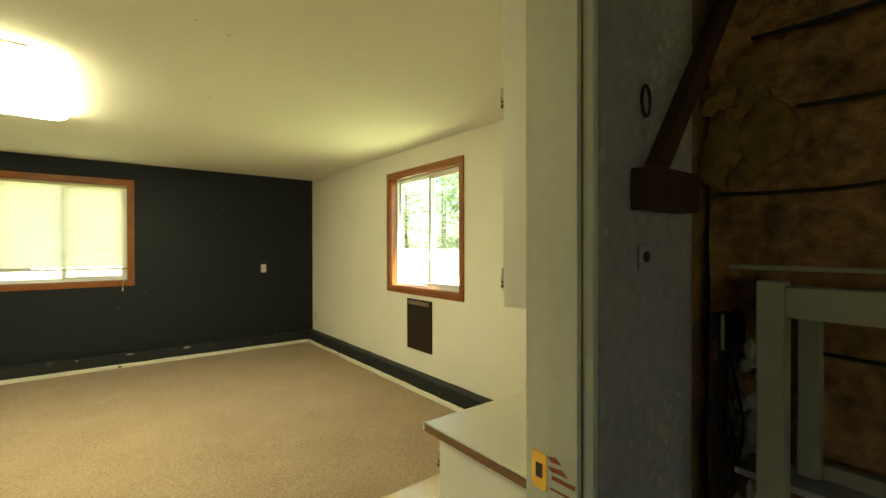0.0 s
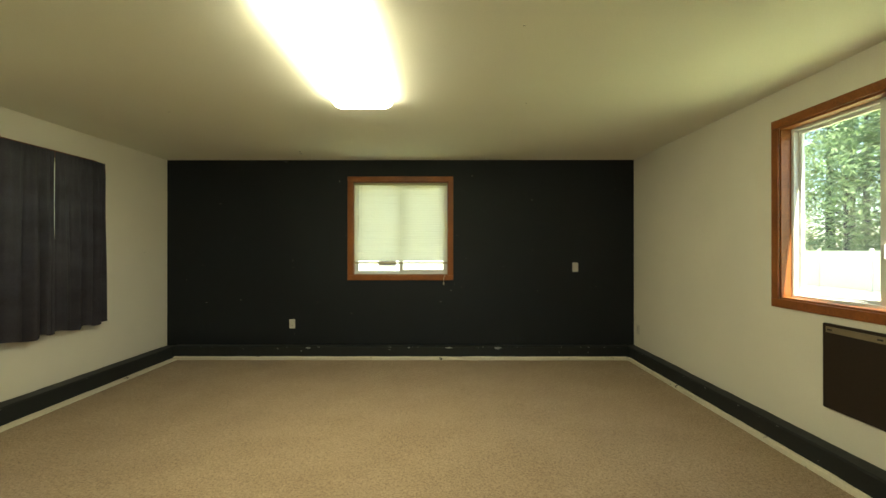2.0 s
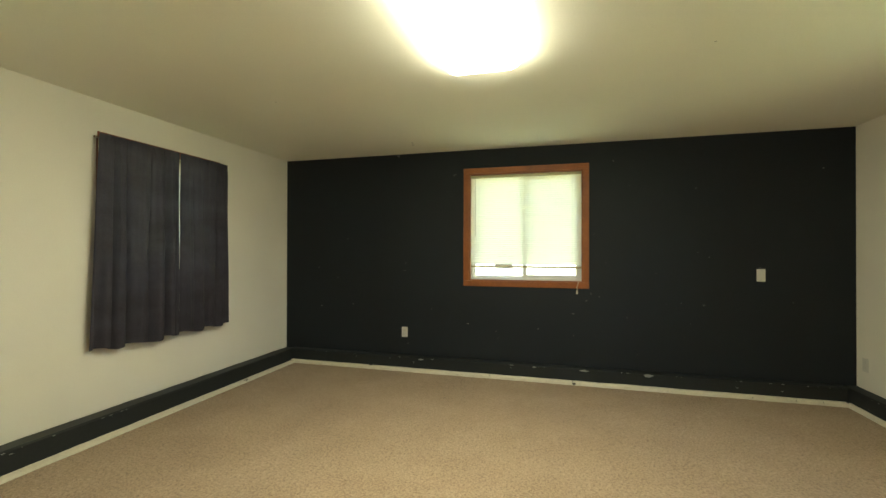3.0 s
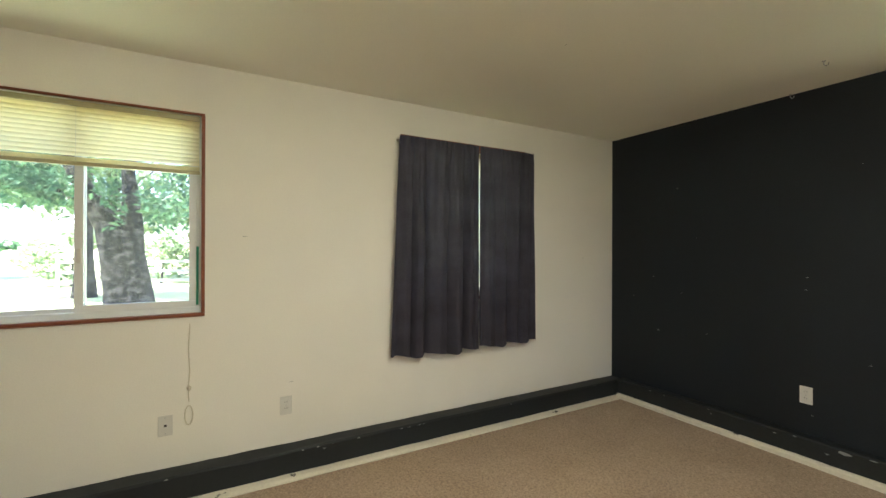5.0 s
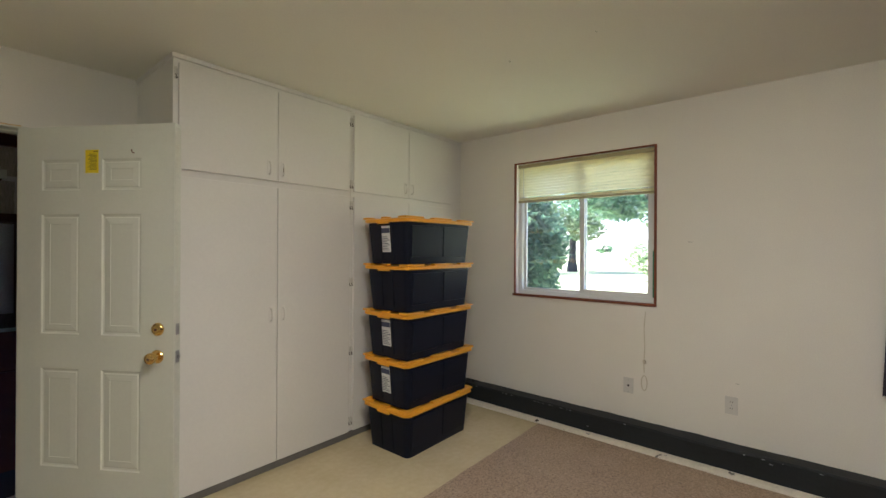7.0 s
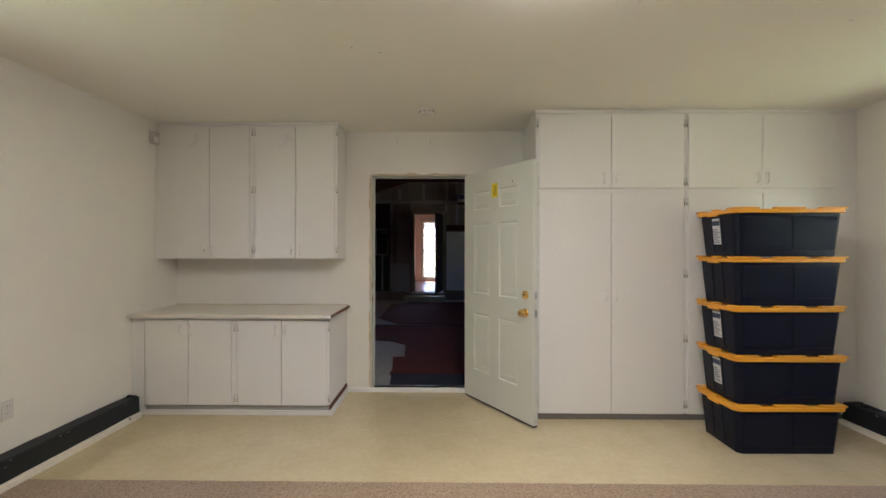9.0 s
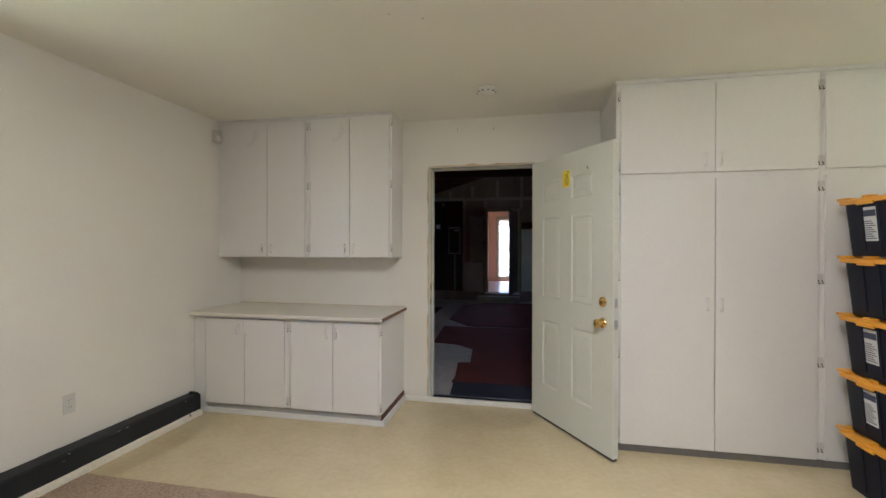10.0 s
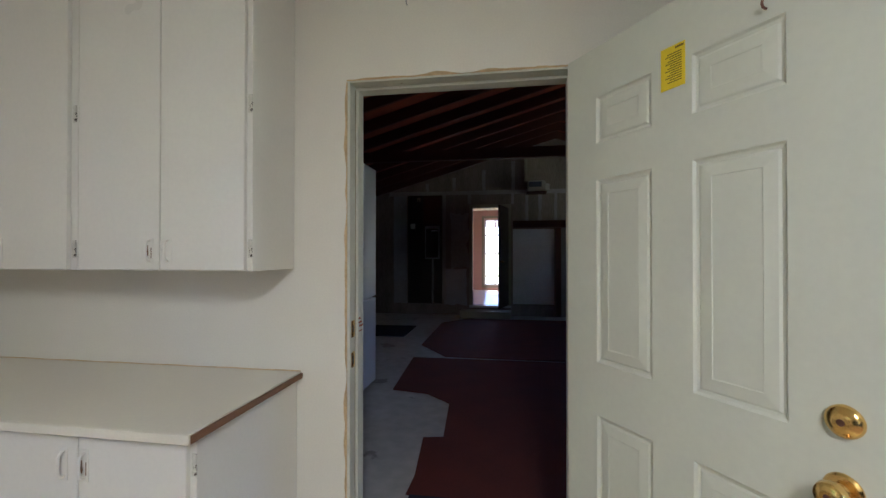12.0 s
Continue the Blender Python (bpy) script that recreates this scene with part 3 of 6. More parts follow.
venetian_blind("x", NWIN, YN, 1, 2.205, 1.185, 0, -59, "cream metal venetian blind let nearly down in the window", 0.0222)
venetian_blind("y", WWIN, XW, -1, 2.185, 1.845, 5, -54, "cream metal venetian blind drawn halfway up", 0.0238)
venetian_blind("y", CWIN, XW, -1, 2.185, 1.045, 0, -45, "cream metal venetian blind behind the curtains")

# the long pull cord under the west window and the short one at the north window
cord = thing("blind_cord", (-3.338, 2.362, 0.40), "knotted cream blind cord hanging down the wall", "cord")
part("cord", tube(bm_new(), [(-3.352 + 0.035 * math.sin(min(1, i / 4) * 1.57) - 0.018, 2.362 + 0.003 * math.sin(i * 0.9), 1.02 - 0.0355 * i) for i in range(15)], 0.0028), CORD, cord)
part("loop", tube(bm_new(), [(-3.336, 2.362 + 0.020 * math.sin(a), 0.445 + 0.055 * math.cos(a)) for a in [i * 2 * math.pi / 20 for i in range(21)]], 0.0034), CORD, cord)
part("knot", lathe(bm_new(), [(0.003, -0.016), (0.011, -0.008), (0.012, 0.006), (0.003, 0.016)], Matrix.Translation((-3.337, 2.362, 0.60))), CORD, cord, smooth=True)
cord = thing("blind_cord", (0.155, 5.965, 0.93), "short cream blind cord over the window casing", "cord")
part("cord", tube(bm_new(), [(0.14 + 0.008 * math.sin(i), 5.966, 1.06 - 0.015 * i) for i in range(7)], 0.003), CORD, cord)
part("tassel", lathe(bm_new(), [(0.003, 0.02), (0.008, 0.0), (0.009, -0.02), (0.004, -0.024)], Matrix.Translation((0.135, 5.966, 0.945))), CORD, cord, smooth=True)


# ---- curtains ----
def curtain(y_top0, y_top1, y_bot0, y_bot1, z0, z1, folds, seed, label):
    bm = bm_new()
    nu, nv = 84, 40
    grid = []
    for i in range(nu + 1):
        u = i / nu
        col = []
        for j in range(nv + 1):
            v = j / nv
            z = z1 - (z1 - z0) * v
            y = (y_top0 + (y_top1 - y_top0) * u) * (1 - v) + (y_bot0 + (y_bot1 - y_bot0) * u) * v
            ph = folds * 2 * math.pi * (u + 0.11 * noise.noise(Vector((u * 3.2, v * 0.7, seed))))
            edge = min(1.0, 0.25 + min(u, 1 - u) * 6.0)
            amp = 0.004 + 0.054 * edge * min(1.0, 0.15 + v * 1.6) * (0.7 + 0.9 * noise.noise(Vector((u * 3.4, v * 0.6, seed + 9))))
            x = -3.282 + amp * (2.0 * abs(math.sin(ph / 2)) ** 0.55 - 1.0) + 0.005 * math.sin(ph * 2.3 + seed + 2.0 * v) + 0.004 * noise.noise(Vector((u * 20, v * 3, seed)))
            if v < 0.05:
                x += 0.004 * math.sin(u * folds * 34.0)
            z += (0.013 * math.sin(ph * 0.5 + 1.0) - 0.012 * noise.noise(Vector((u * 2.2, 5, seed)))) * v
            if v == 0:
                z += 0.006 * abs(math.sin(u * folds * 17.0))
            col.append(bm.verts.new((x, y, z)))
        grid.append(col)
    for i in range(nu):
        for j in range(nv):
            bm.faces.new((grid[i][j], grid[i + 1][j], grid[i + 1][j + 1], grid[i][j + 1]))
    ob = solo("curtain", bm, CURTAIN, label, "curtain", "pair of curtains", smooth=True)
    return ob


curtain(3.655, 4.335, 3.590, 4.336, 0.628, 2.224, 5.2, 1.3, "charcoal grey cloth curtain hanging in soft folds, wider panel")
curtain(4.359, 4.908, 4.354, 4.925, 0.628, 2.224, 4.2, 5.1, "charcoal grey cloth curtain hanging in soft folds, narrower panel")
crod = thing("curtain_rod", (-3.318, 3.65, 2.205), "thin white curtain rod inside the curtain heading", "curtain rod")
part("rod", rod(bm_new(), (-3.336, 3.66, 2.205), (-3.336, 4.90, 2.205), 0.0045), BARE, crod)
for y in (3.668, 4.892):
    part("bracket", box(bm_new(), XW, -3.332, y - 0.006, y + 0.006, 2.196, 2.214, 0.001), PLATE, crod)
tagged(part("valance_board", box(bm_new(), XW, XW + 0.014, 3.69, 4.87, 2.205, 2.250, 0.002), REDTRIM, w4))


# ---- ceiling light ----
light = thing("ceiling_light", (-0.465, 3.15, ZC), "wraparound fluorescent ceiling light, lit", "ceiling light")
part("base_pan", box(bm_new(), -0.655, -0.275, 2.50, 3.80, ZC - 0.022, ZC, 0.004), PLATE, light)


def wrap_lens():
    bm = bm_new()
    prof = [(-0.218, ZC - 0.010), (-0.222, ZC - 0.030), (-0.205, ZC - 0.055), (-0.165, ZC - 0.073), (0.165, ZC - 0.073), (0.205, ZC - 0.055), (0.222, ZC - 0.030), (0.218, ZC - 0.010)]
    rows = []
    for y, s, lift in ((2.475, 0.93, 0.010), (2.50, 1.0, 0.0), (3.80, 1.0, 0.0), (3.825, 0.93, 0.010)):
        rows.append([bm.verts.new((-0.465 + x * s, y, min(ZC - 0.010, z + (lift if z < ZC - 0.04 else 0)))) for x, z in prof])
    for u, v in zip(rows, rows[1:]):
        for k in range(len(prof) - 1):
            bm.faces.new((u[k], u[k + 1], v[k + 1], v[k]))
    bm.faces.new(rows[0])
    bm.faces.new(rows[-1][::-1])
    return bm


part("diffuser", wrap_lens(), LENS, light, "glowing ribbed acrylic wrap lens", smooth=True)
part("end_clip", box(bm_new(), -0.60, -0.33, 2.462, 2.474, ZC - 0.012, ZC, 0.002), BRONZE, light)


# ---- electrical plates ----
def outlet(where, axis, face, style, label, category="outlet"):
    """A wall plate: axis is the wall's, face the way it looks (+1 or -1)."""
    x, y, z = where
    ob = thing(category.replace(" ", "_"), where, label, category)

    def slab(a0, a1, d0, d1, z0, z1, bevel):
        bm = bm_new()
        lo, hi = sorted((face * d0, face * d1))
        return box(bm, x + a0, x + a1, y + lo, y + hi, z + z0, z + z1, bevel) if axis == "x" else box(bm, x + lo, x + hi, y + a0, y + a1, z + z0, z + z1, bevel)

    part("cover_plate", slab(-0.036, 0.036, 0.0, 0.006, -0.058, 0.058, 0.0025), PLATE, ob)
    if style == "duplex":
        for dz in (-0.021, 0.021):
            r = part("receptacle", slab(-0.017, 0.017, 0.006, 0.0085, dz - 0.014, dz + 0.014, 0.001), PLATE, ob)
            for da in (-0.0065, 0.0065):
                part("slot", slab(da - 0.0014, da + 0.0014, 0.0083, 0.0089, dz - 0.001, dz + 0.008, 0), SLOT, r)
    elif style == "jack":
        part("jack", slab(-0.007, 0.007, 0.006, 0.009, -0.007, 0.007, 0.001), SLOT, ob)
    elif style == "toggle":
        part("toggle", slab(-0.005, 0.005, 0.006, 0.018, -0.004, 0.012, 0.002), PLATE, ob)
    for dz in ((0.0,) if style == "duplex" else (-0.045, 0.045)):
        part("screw", slab(-0.0028, 0.0028, 0.0055, 0.0072, dz - 0.0028, dz + 0.0028, 0.001), STEEL, ob)
    return ob


outlet((-1.771, YN, 0.429), "x", -1, "duplex", "white duplex outlet on the charcoal wall")
outlet((1.787, YN, 1.143), "x", -1, "blank", "white blank cover plate on the charcoal wall", "wall plate")
outlet((XW, 2.247, 0.402), "y", 1, "jack", "white wall plate with a small jack", "wall plate")
outlet((XW, 2.898, 0.403), "y", 1, "duplex", "white duplex outlet above the ledge")
outlet((XE, 1.601, 0.412), "y", -1, "duplex", "white duplex outlet above the ledge")
outlet((XE, 5.868, 0.382), "y", -1, "duplex", "white duplex outlet near the corner")

# ---- pet-door panel under the east window ----
pet = thing("pet_door", (XE, 3.06, 0.375), "dark brown pet-door cover panel with tan metal strip", "pet door")
part("cover_panel", box(bm_new(), XE - 0.016, XE, 2.845, 3.272, 0.385, 0.908, 0.003), PANEL, pet)
part("top_strip", box(bm_new(), XE - 0.021, XE - 0.0165, 2.885, 3.250, 0.852, 0.890, 0.001), BRONZE, pet, "tan metal strip with slots")
for y in (2.915, 3.222):
    part("slot", box(bm_new(), XE - 0.0225, XE - 0.0205, y - 0.016, y + 0.016, 0.866, 0.876, 0), SLOT, pet)
for sgn, y in ((0, 2.849), (1, 3.268)):
    part("side_edge", box(bm_new(), XE - 0.019, XE - 0.0165, y - 0.004, y + 0.004, 0.388, 0.905, 0.001), PANEL, pet)


# ---- cabinets ----
def pull_mesh():
    bm = bm_new()
    tube(bm, [(0, 0.0, -0.038), (0, 0.012, -0.036), (0, 0.019, -0.026), (0, 0.021, 0.0), (0, 0.019, 0.026), (0, 0.012, 0.036), (0, 0.0, 0.038)], 0.0052, 8)
    box(bm, -0.014, 0.014, 0.0, 0.0025, -0.050, 0.050, 0.001)
    return mesh_of("handle", bm, CABINET, True)


def hinge_mesh():
    bm = bm_new()
    box(bm, -0.008, 0.007, 0.0, 0.0026, -0.034, 0.034, 0.001)
    rod(bm, (-0.008, 0.005, -0.028), (-0.008, 0.005, 0.028), 0.0045, sides=8)
    for z in (-0.022, 0.022):
        rod(bm, (0.004, 0.002, z), (0.004, 0.0045, z), 0.003, sides=8)
    return mesh_of("hinge", bm, HINGE_PAINT, True)


def wear_mesh():
    bm = bm_new()
    tube(bm, [(0.001, 0.0085, -0.020), (0.0, 0.0115, -0.008), (0.001, 0.012, 0.006), (0.0, 0.0105, 0.022)], [0.001, 0.0035, 0.003, 0.001], 6)
    box(bm, -0.0085, -0.0055, 0.0026, 0.0034, -0.028, 0.012, 0)
    return mesh_of("worn_spot", bm, EDGE, True)


PULL, HINGE, WORN = pull_mesh(), hinge_mesh(), wear_mesh()
WORN_PULLS = ((1.305, 1.352), (2.080, 1.352), (1.250, 0.697), (-1.426, 1.936))


def cupboard(name, x0, x1, depth, z0, z1, doors, pulls, hinges, label, group, face_mat=None, back=0.003):
    """A box on the south wall with flat doors proud of its face. doors: (x0, x1, z0, z1); pulls and hinges: (x, z)."""
    c = thing(name, ((x0 + x1) / 2, back, z0), label, "cabinet", group)
    part("body", box(bm_new(), x0, x1, back, depth - 0.019, z0, z1, 0.002), CABINET, c)
    for a0, a1, b0, b1 in doors:
        d = part("door", box(bm_new(), a0 + 0.0024, a1 - 0.0024, depth - 0.0185, depth, b0, b1, 0.0022), CABINET, c)
        for px, pz in pulls:
            if a0 < px < a1 and b0 < pz < b1:
                pull = share("handle", PULL, d, (px, depth, pz))
                if (px, pz) in WORN_PULLS:
                    worn = new("worn_spot", WORN)
                    worn.parent = pull
                    tagged(worn, "bare brown metal worn through the paint")
    for hx, hz in hinges:
        share("hinge", HINGE, c, (hx, depth - 0.0185, hz))
    return c


UC = "wall cabinets over the counter"
cupboard("wall_cabinet", 0.899, 1.644, 0.328, 1.277, 2.470, [(0.917, 1.264, 1.281, 2.445), (1.264, 1.622, 1.281, 2.445)], [(1.305, 1.352), (1.228, 1.352)],
         [(0.908, 1.36), (0.908, 1.89), (0.908, 2.40), (1.632, 1.36), (1.632, 1.89), (1.632, 2.40)], "white painted two-door wall cabinet under the ceiling, beside the doorway", UC)
cupboard("wall_cabinet", 1.645, 2.520, 0.328, 1.277, 2.470, [(1.673, 2.031, 1.281, 2.445), (2.031, 2.380, 1.281, 2.445)], [(2.080, 1.352), (1.990, 1.352)],
         [(1.660, 1.36), (1.660, 1.89), (1.660, 2.40)], "white painted two-door wall cabinet under the ceiling, in the corner", UC)
solo("trim_upper", box(bm_new(), 0.893, 2.521, 0.002, 0.322, 2.471, 2.489, 0.002), CABINET, "white strip closing the wall cabinets to the ceiling", "trim", kind="structure")
BC = "base cabinets under the counter"
cupboard("base_cabinet", 0.885, 1.655, 0.620, 0.085, 0.803, [(0.902, 1.275, 0.088, 0.782), (1.275, 1.632, 0.088, 0.782)], [(1.325, 0.697), (1.250, 0.697)],
         [(0.893, 0.72), (0.893, 0.14), (1.644, 0.72), (1.644, 0.14)], "white painted two-door base cabinet beside the doorway", BC)
cupboard("base_cabinet", 1.656, 2.415, 0.620, 0.085, 0.803, [(1.688, 2.041, 0.088, 0.782), (2.041, 2.394, 0.088, 0.782)], [(2.098, 0.700), (2.025, 0.700)],
         [(1.672, 0.72), (1.672, 0.14)], "white painted two-door base cabinet in the corner", BC)
solo("trim_filler", box(bm_new(), 2.416, 2.521, 0.003, 0.601, 0.0, 0.803, 0.002), CABINET, "white filler board beside the base cabinet", "trim", kind="structure")
plinth = thing("trim_plinth", (1.65, 0.30, 0.0), "toe board under the base cabinets", "trim", kind="structure")
part("toe_board", box(bm_new(), 0.890, 2.414, 0.004, 0.585, 0.0, 0.084, 0.002), KICK, plinth, "grey toe board")
part("bare_strip", box(bm_new(), 0.881, 0.8895, 0.004, 0.600, 0.045, 0.084, 0.001), BARE, plinth, "bare brown strip where trim is missing")
part("side_strip", box(bm_new(), 0.862, 0.8805, 0.0165, 0.604, 0.0, 0.047, 0.003), TRIM, plinth, "white base strip")
part("front_strip", box(bm_new(), 0.881, 2.414, 0.586, 0.6035, 0.0, 0.040, 0.003), TRIM, plinth, "white base strip")
counter = thing("countertop", (1.69, 0.33, 0.804), "cream laminate countertop with worn brown plywood edge", "countertop")
part("slab", box(bm_new(), 0.868, 2.521, 0.003, 0.655, 0.8045, 0.832, 0.001), COUNTER, counter)
part("side_edge", box(bm_new(), 0.859, 0.8675, 0.003, 0.655, 0.8045, 0.8265, 0.001), EDGE, counter, "worn brown plywood edge")
part("front_edge", box(bm_new(), 0.860, 2.521, 0.6555, 0.664, 0.8045, 0.8322, 0.002), COUNTER, counter)

TC = "tall cabinets along the wall"
tall = [(-1.988, -0.790, [(-1.969, -1.392), (-1.392, -0.812)], [(-1.432, -1.348), (-1.426, -1.333)], [(-1.978,), (-0.801,)], "white painted tall storage cabinet with four doors, behind the open door"),
        (-3.347, -1.989, [(-2.596, -2.007), (-3.187, -2.596)], [(-2.640, -2.554), (-2.631, -2.554)], [(-1.998,)], "white painted tall storage cabinet with four doors, behind the stacked totes")]
for x0, x1, cols, (low, high), hx, lab in tall:
    cupboard("tall_cabinet", x0, x1, 0.652, 0.045, 2.462, [(a, b, 0.048, 1.815) for a, b in cols] + [(a, b, 1.857, 2.436) for a, b in cols],
             [(q, 0.998) for q in low] + [(q, 1.936) for q in high],
             [(h[0], z) for h in hx for z in (0.12, 0.65, 1.17, 1.75, 1.91, 2.38)], lab, TC)
solo("trim_plinth_tall", box(bm_new(), -3.347, -0.795, 0.003, 0.644, 0.0, 0.044, 0.001), TOE_SHADE, "toe board under the tall cabinets, gap shade in its colour", "trim", kind="structure")
solo("trim_tall", box(bm_new(), -3.348, -0.784, 0.003, 0.640, 2.463, 2.489, 0.002), CABINET, "white strip closing the tall cabinets to the ceiling", "trim", kind="structure")


# ---- doorway ----
dframe = thing("door_frame", (0.18, 0.0, 0.0), "painted door frame with stops and a metal sill", "door frame", kind="structure")
for side, x0, x1, s0, s1 in ((1, 0.646, 0.662, 0.633, 0.6455), (-1, -0.298, -0.270, -0.2695, -0.257)):
    part("jamb", box(bm_new(), x0, x1, -0.150, 0.003, 0.0, 2.080, 0.002), FRAME, dframe)
    part("stop", box(bm_new(), s0, s1, -0.127, -0.060, 0.02, 2.067, 0.002), FRAME, dframe)
part("head", box(bm_new(), -0.2695, 0.6455, -0.150, 0.003, 2.068, 2.080, 0.002), FRAME, dframe)
part("head_stop", box(bm_new(), -0.2565, 0.6325, -0.127, -0.060, 2.056, 2.0675, 0.002), FRAME, dframe)
part("threshold", box(bm_new(), -0.2695, 0.6455, -0.150, 0.010, -0.015, 0.020, 0.004), ALUMINIUM, dframe, "worn aluminium threshold")
part("seal", box(bm_new(), -0.2695, 0.6455, -0.095, -0.062, 0.0205, 0.027, 0.002), BLACK, dframe, "black rubber seal")
for z0, z1, hole in ((0.850, 0.917, 0.018), (0.980, 1.052, 0.014)):
    sp = part("strike_plate", box(bm_new(), 0.6442, 0.6459, -0.050, -0.014, z0, z1, 0.0005), BRASS, dframe, "brass strike plate")
    part("latch_hole", box(bm_new(), 0.6436, 0.6443, -0.040, -0.024, (z0 + z1) / 2 - hole, (z0 + z1) / 2 + hole, 0), SLOT, sp)
GRIME = mat("brown_grime", (0.20, 0.15, 0.07), 0.8, 0.3, 12.0, 60.0, 0.1)
for y in (-0.0585, -0.1285):
    part("grime_seam", box(bm_new(), 0.6448, 0.6461, y - 0.0014, y + 0.0014, 0.03, 2.06, 0), GRIME, dframe, "brown grime along the stop")
GOUGE = mat("fresh_bare_wood", (0.34, 0.10, 0.045), 0.7, 0.3, 9.0, 60.0, 0.2)
for z, w in ((1.058, 0.020), (1.040, 0.034)):
    bm = bm_new()
    vs = [bm.verts.new(c) for c in ((0.6320, -0.062, z), (0.6320, -0.062 - w, z + 0.004), (0.6320, -0.075 - w, z - 0.006), (0.6320, -0.070, z - 0.008), (0.6335, -0.062, z), (0.6335, -0.075 - w, z - 0.006))]
    bm.faces.new(vs[:4])
    bm.faces.new((vs[0], vs[4], vs[5], vs[2]))
    part("bare_gouge", bm, GOUGE, dframe, "bare red-brown wood gouge")
part("bare_gouge", box(bm_new(), 0.6318, 0.6332, -0.122, -0.072, 1.018, 1.026, 0), GOUGE, dframe, "bare wood gouge")
part("bare_gouge", box(bm_new(), 0.6318, 0.6332, -0.112, -0.068, 0.998, 1.002, 0), GOUGE, dframe, "bare wood gouge")


def caulk_run(pts_of, n, seed):
    bm = bm_new()
    rows = []
    for i in range(n + 1):
        (ax, az), (nx, nz) = pts_of(i / n)
        w = max(0.002, 0.010 + 0.016 * noise.noise(Vector((i * 0.13, seed, 0))) + 0.0025 * noise.noise(Vector((i * 0.7, seed, 2))))
        rows.append([bm.verts.new((ax, 0.0, az)), bm.verts.new((ax, 0.0075, az)), bm.verts.new((ax + nx * w, 0.0022, az + nz * w)), bm.verts.new((ax + nx * w, 0.0, az + nz * w))])
    for u, v in zip(rows, rows[1:]):
        for k in range(3):
            bm.faces.new((u[k], u[k + 1], v[k + 1], v[k]))
    return bm


part("caulk", caulk_run(lambda u: ((0.658, 0.05 + 2.02 * u), (1, 0)), 110, 3.0), STAIN, dframe, "yellowed tan caulk line")
part("caulk", caulk_run(lambda u: ((-0.26 + 0.92 * u, 2.076), (0, 1)), 60, 8.0), STAIN, dframe, "yellowed tan caulk line")

# the open six-panel door, hung on the frame's west side
PIN = (-0.26, 0.012, 0.0)
door = thing("door_1", PIN, "pale six-panel entry door standing open, brass knob", "door", turn=123.0, kind="structure")
DX0, DX1, DZ0, DZ1, DT, DY = 0.050, 0.955, 0.022, 2.050, 0.044, -0.056
PANELS = [(DX0 + a, DX0 + b, c, d) for a, b in ((0.145, 0.368), (0.497, 0.720)) for c, d in ((0.28, 0.792), (0.972, 1.594), (1.718, 1.878))]


def panel_door():
    """A slab with raised panels pressed into both faces."""
    bm = bm_new()
    xs = sorted({DX0, DX1, *[p[0] for p in PANELS], *[p[1] for p in PANELS]})
    zs = sorted({DZ0, DZ1, *[p[2] for p in PANELS], *[p[3] for p in PANELS]})
    for yf, s in ((DY, 1), (DY + DT, -1)):
        cache = {}

        def v(x, z):
            if (x, z) not in cache:
                cache[x, z] = bm.verts.new((x, yf, z))
            return cache[x, z]

        for x0, x1 in zip(xs, xs[1:]):
            for z0, z1 in zip(zs, zs[1:]):
                quad = [v(x0, z0), v(x1, z0), v(x1, z1), v(x0, z1)]
                if not any(p[0] <= x0 and x1 <= p[1] and p[2] <= z0 and z1 <= p[3] for p in PANELS):
                    bm.faces.new(quad)
                    continue
                ring = quad
                for inset, depth in ((0.006, 0.006), (0.014, 0.008), (0.020, 0.0045), (0.050, 0.0015), (0.052, 0.003)):
                    nxt = [bm.verts.new((x, yf + s * depth, z)) for x, z in ((x0 + inset, z0 + inset), (x1 - inset, z0 + inset), (x1 - inset, z1 - inset), (x0 + inset, z1 - inset))]
                    for k in range(4):
                        bm.faces.new((ring[k], ring[(k + 1) % 4], nxt[(k + 1) % 4], nxt[k]))
                    ring = nxt
                bm.faces.new(ring)
    for x in (DX0, DX1):
        bm.faces.new([bm.verts.new(c) for c in ((x, DY, DZ0), (x, DY + DT, DZ0), (x, DY + DT, DZ1), (x, DY, DZ1))])
    for z in (DZ0, DZ1):
        bm.faces.new([bm.verts.new(c) for c in ((DX0, DY, z), (DX0, DY + DT, z), (DX1, DY + DT, z), (DX1, DY, z))])
    bmesh.ops.remove_doubles(bm, verts=bm.verts[:], dist=1e-5)
    return bm


leaf = part("leaf", panel_door(), DOOR, door)
part("sweep", box(bm_new(), DX0 + 0.005, DX1 - 0.005, DY + 0.006, DY + DT - 0.006, 0.006, 0.0225, 0.001), SLOT, door, "dark rubber door sweep")
part("edge_strip", box(bm_new(), DX1, DX1 + 0.002, DY + 0.004, DY + DT - 0.004, DZ0 + 0.02, DZ1 - 0.02, 0), FRAME, door)
for z, h in ((0.874, 0.030), (1.012, 0.028)):
    part("edge_plate", box(bm_new(), DX1 + 0.0022, DX1 + 0.0036, DY + 0.010, DY + DT - 0.010, z - h, z + h, 0.0004), STEEL, door, "steel latch plate")
part("latch_bolt", box(bm_new(), DX1 + 0.0036, DX1 + 0.014, DY + 0.015, DY + DT - 0.015, 0.865, 0.883, 0.002), STEEL, door)
KX = 0.866
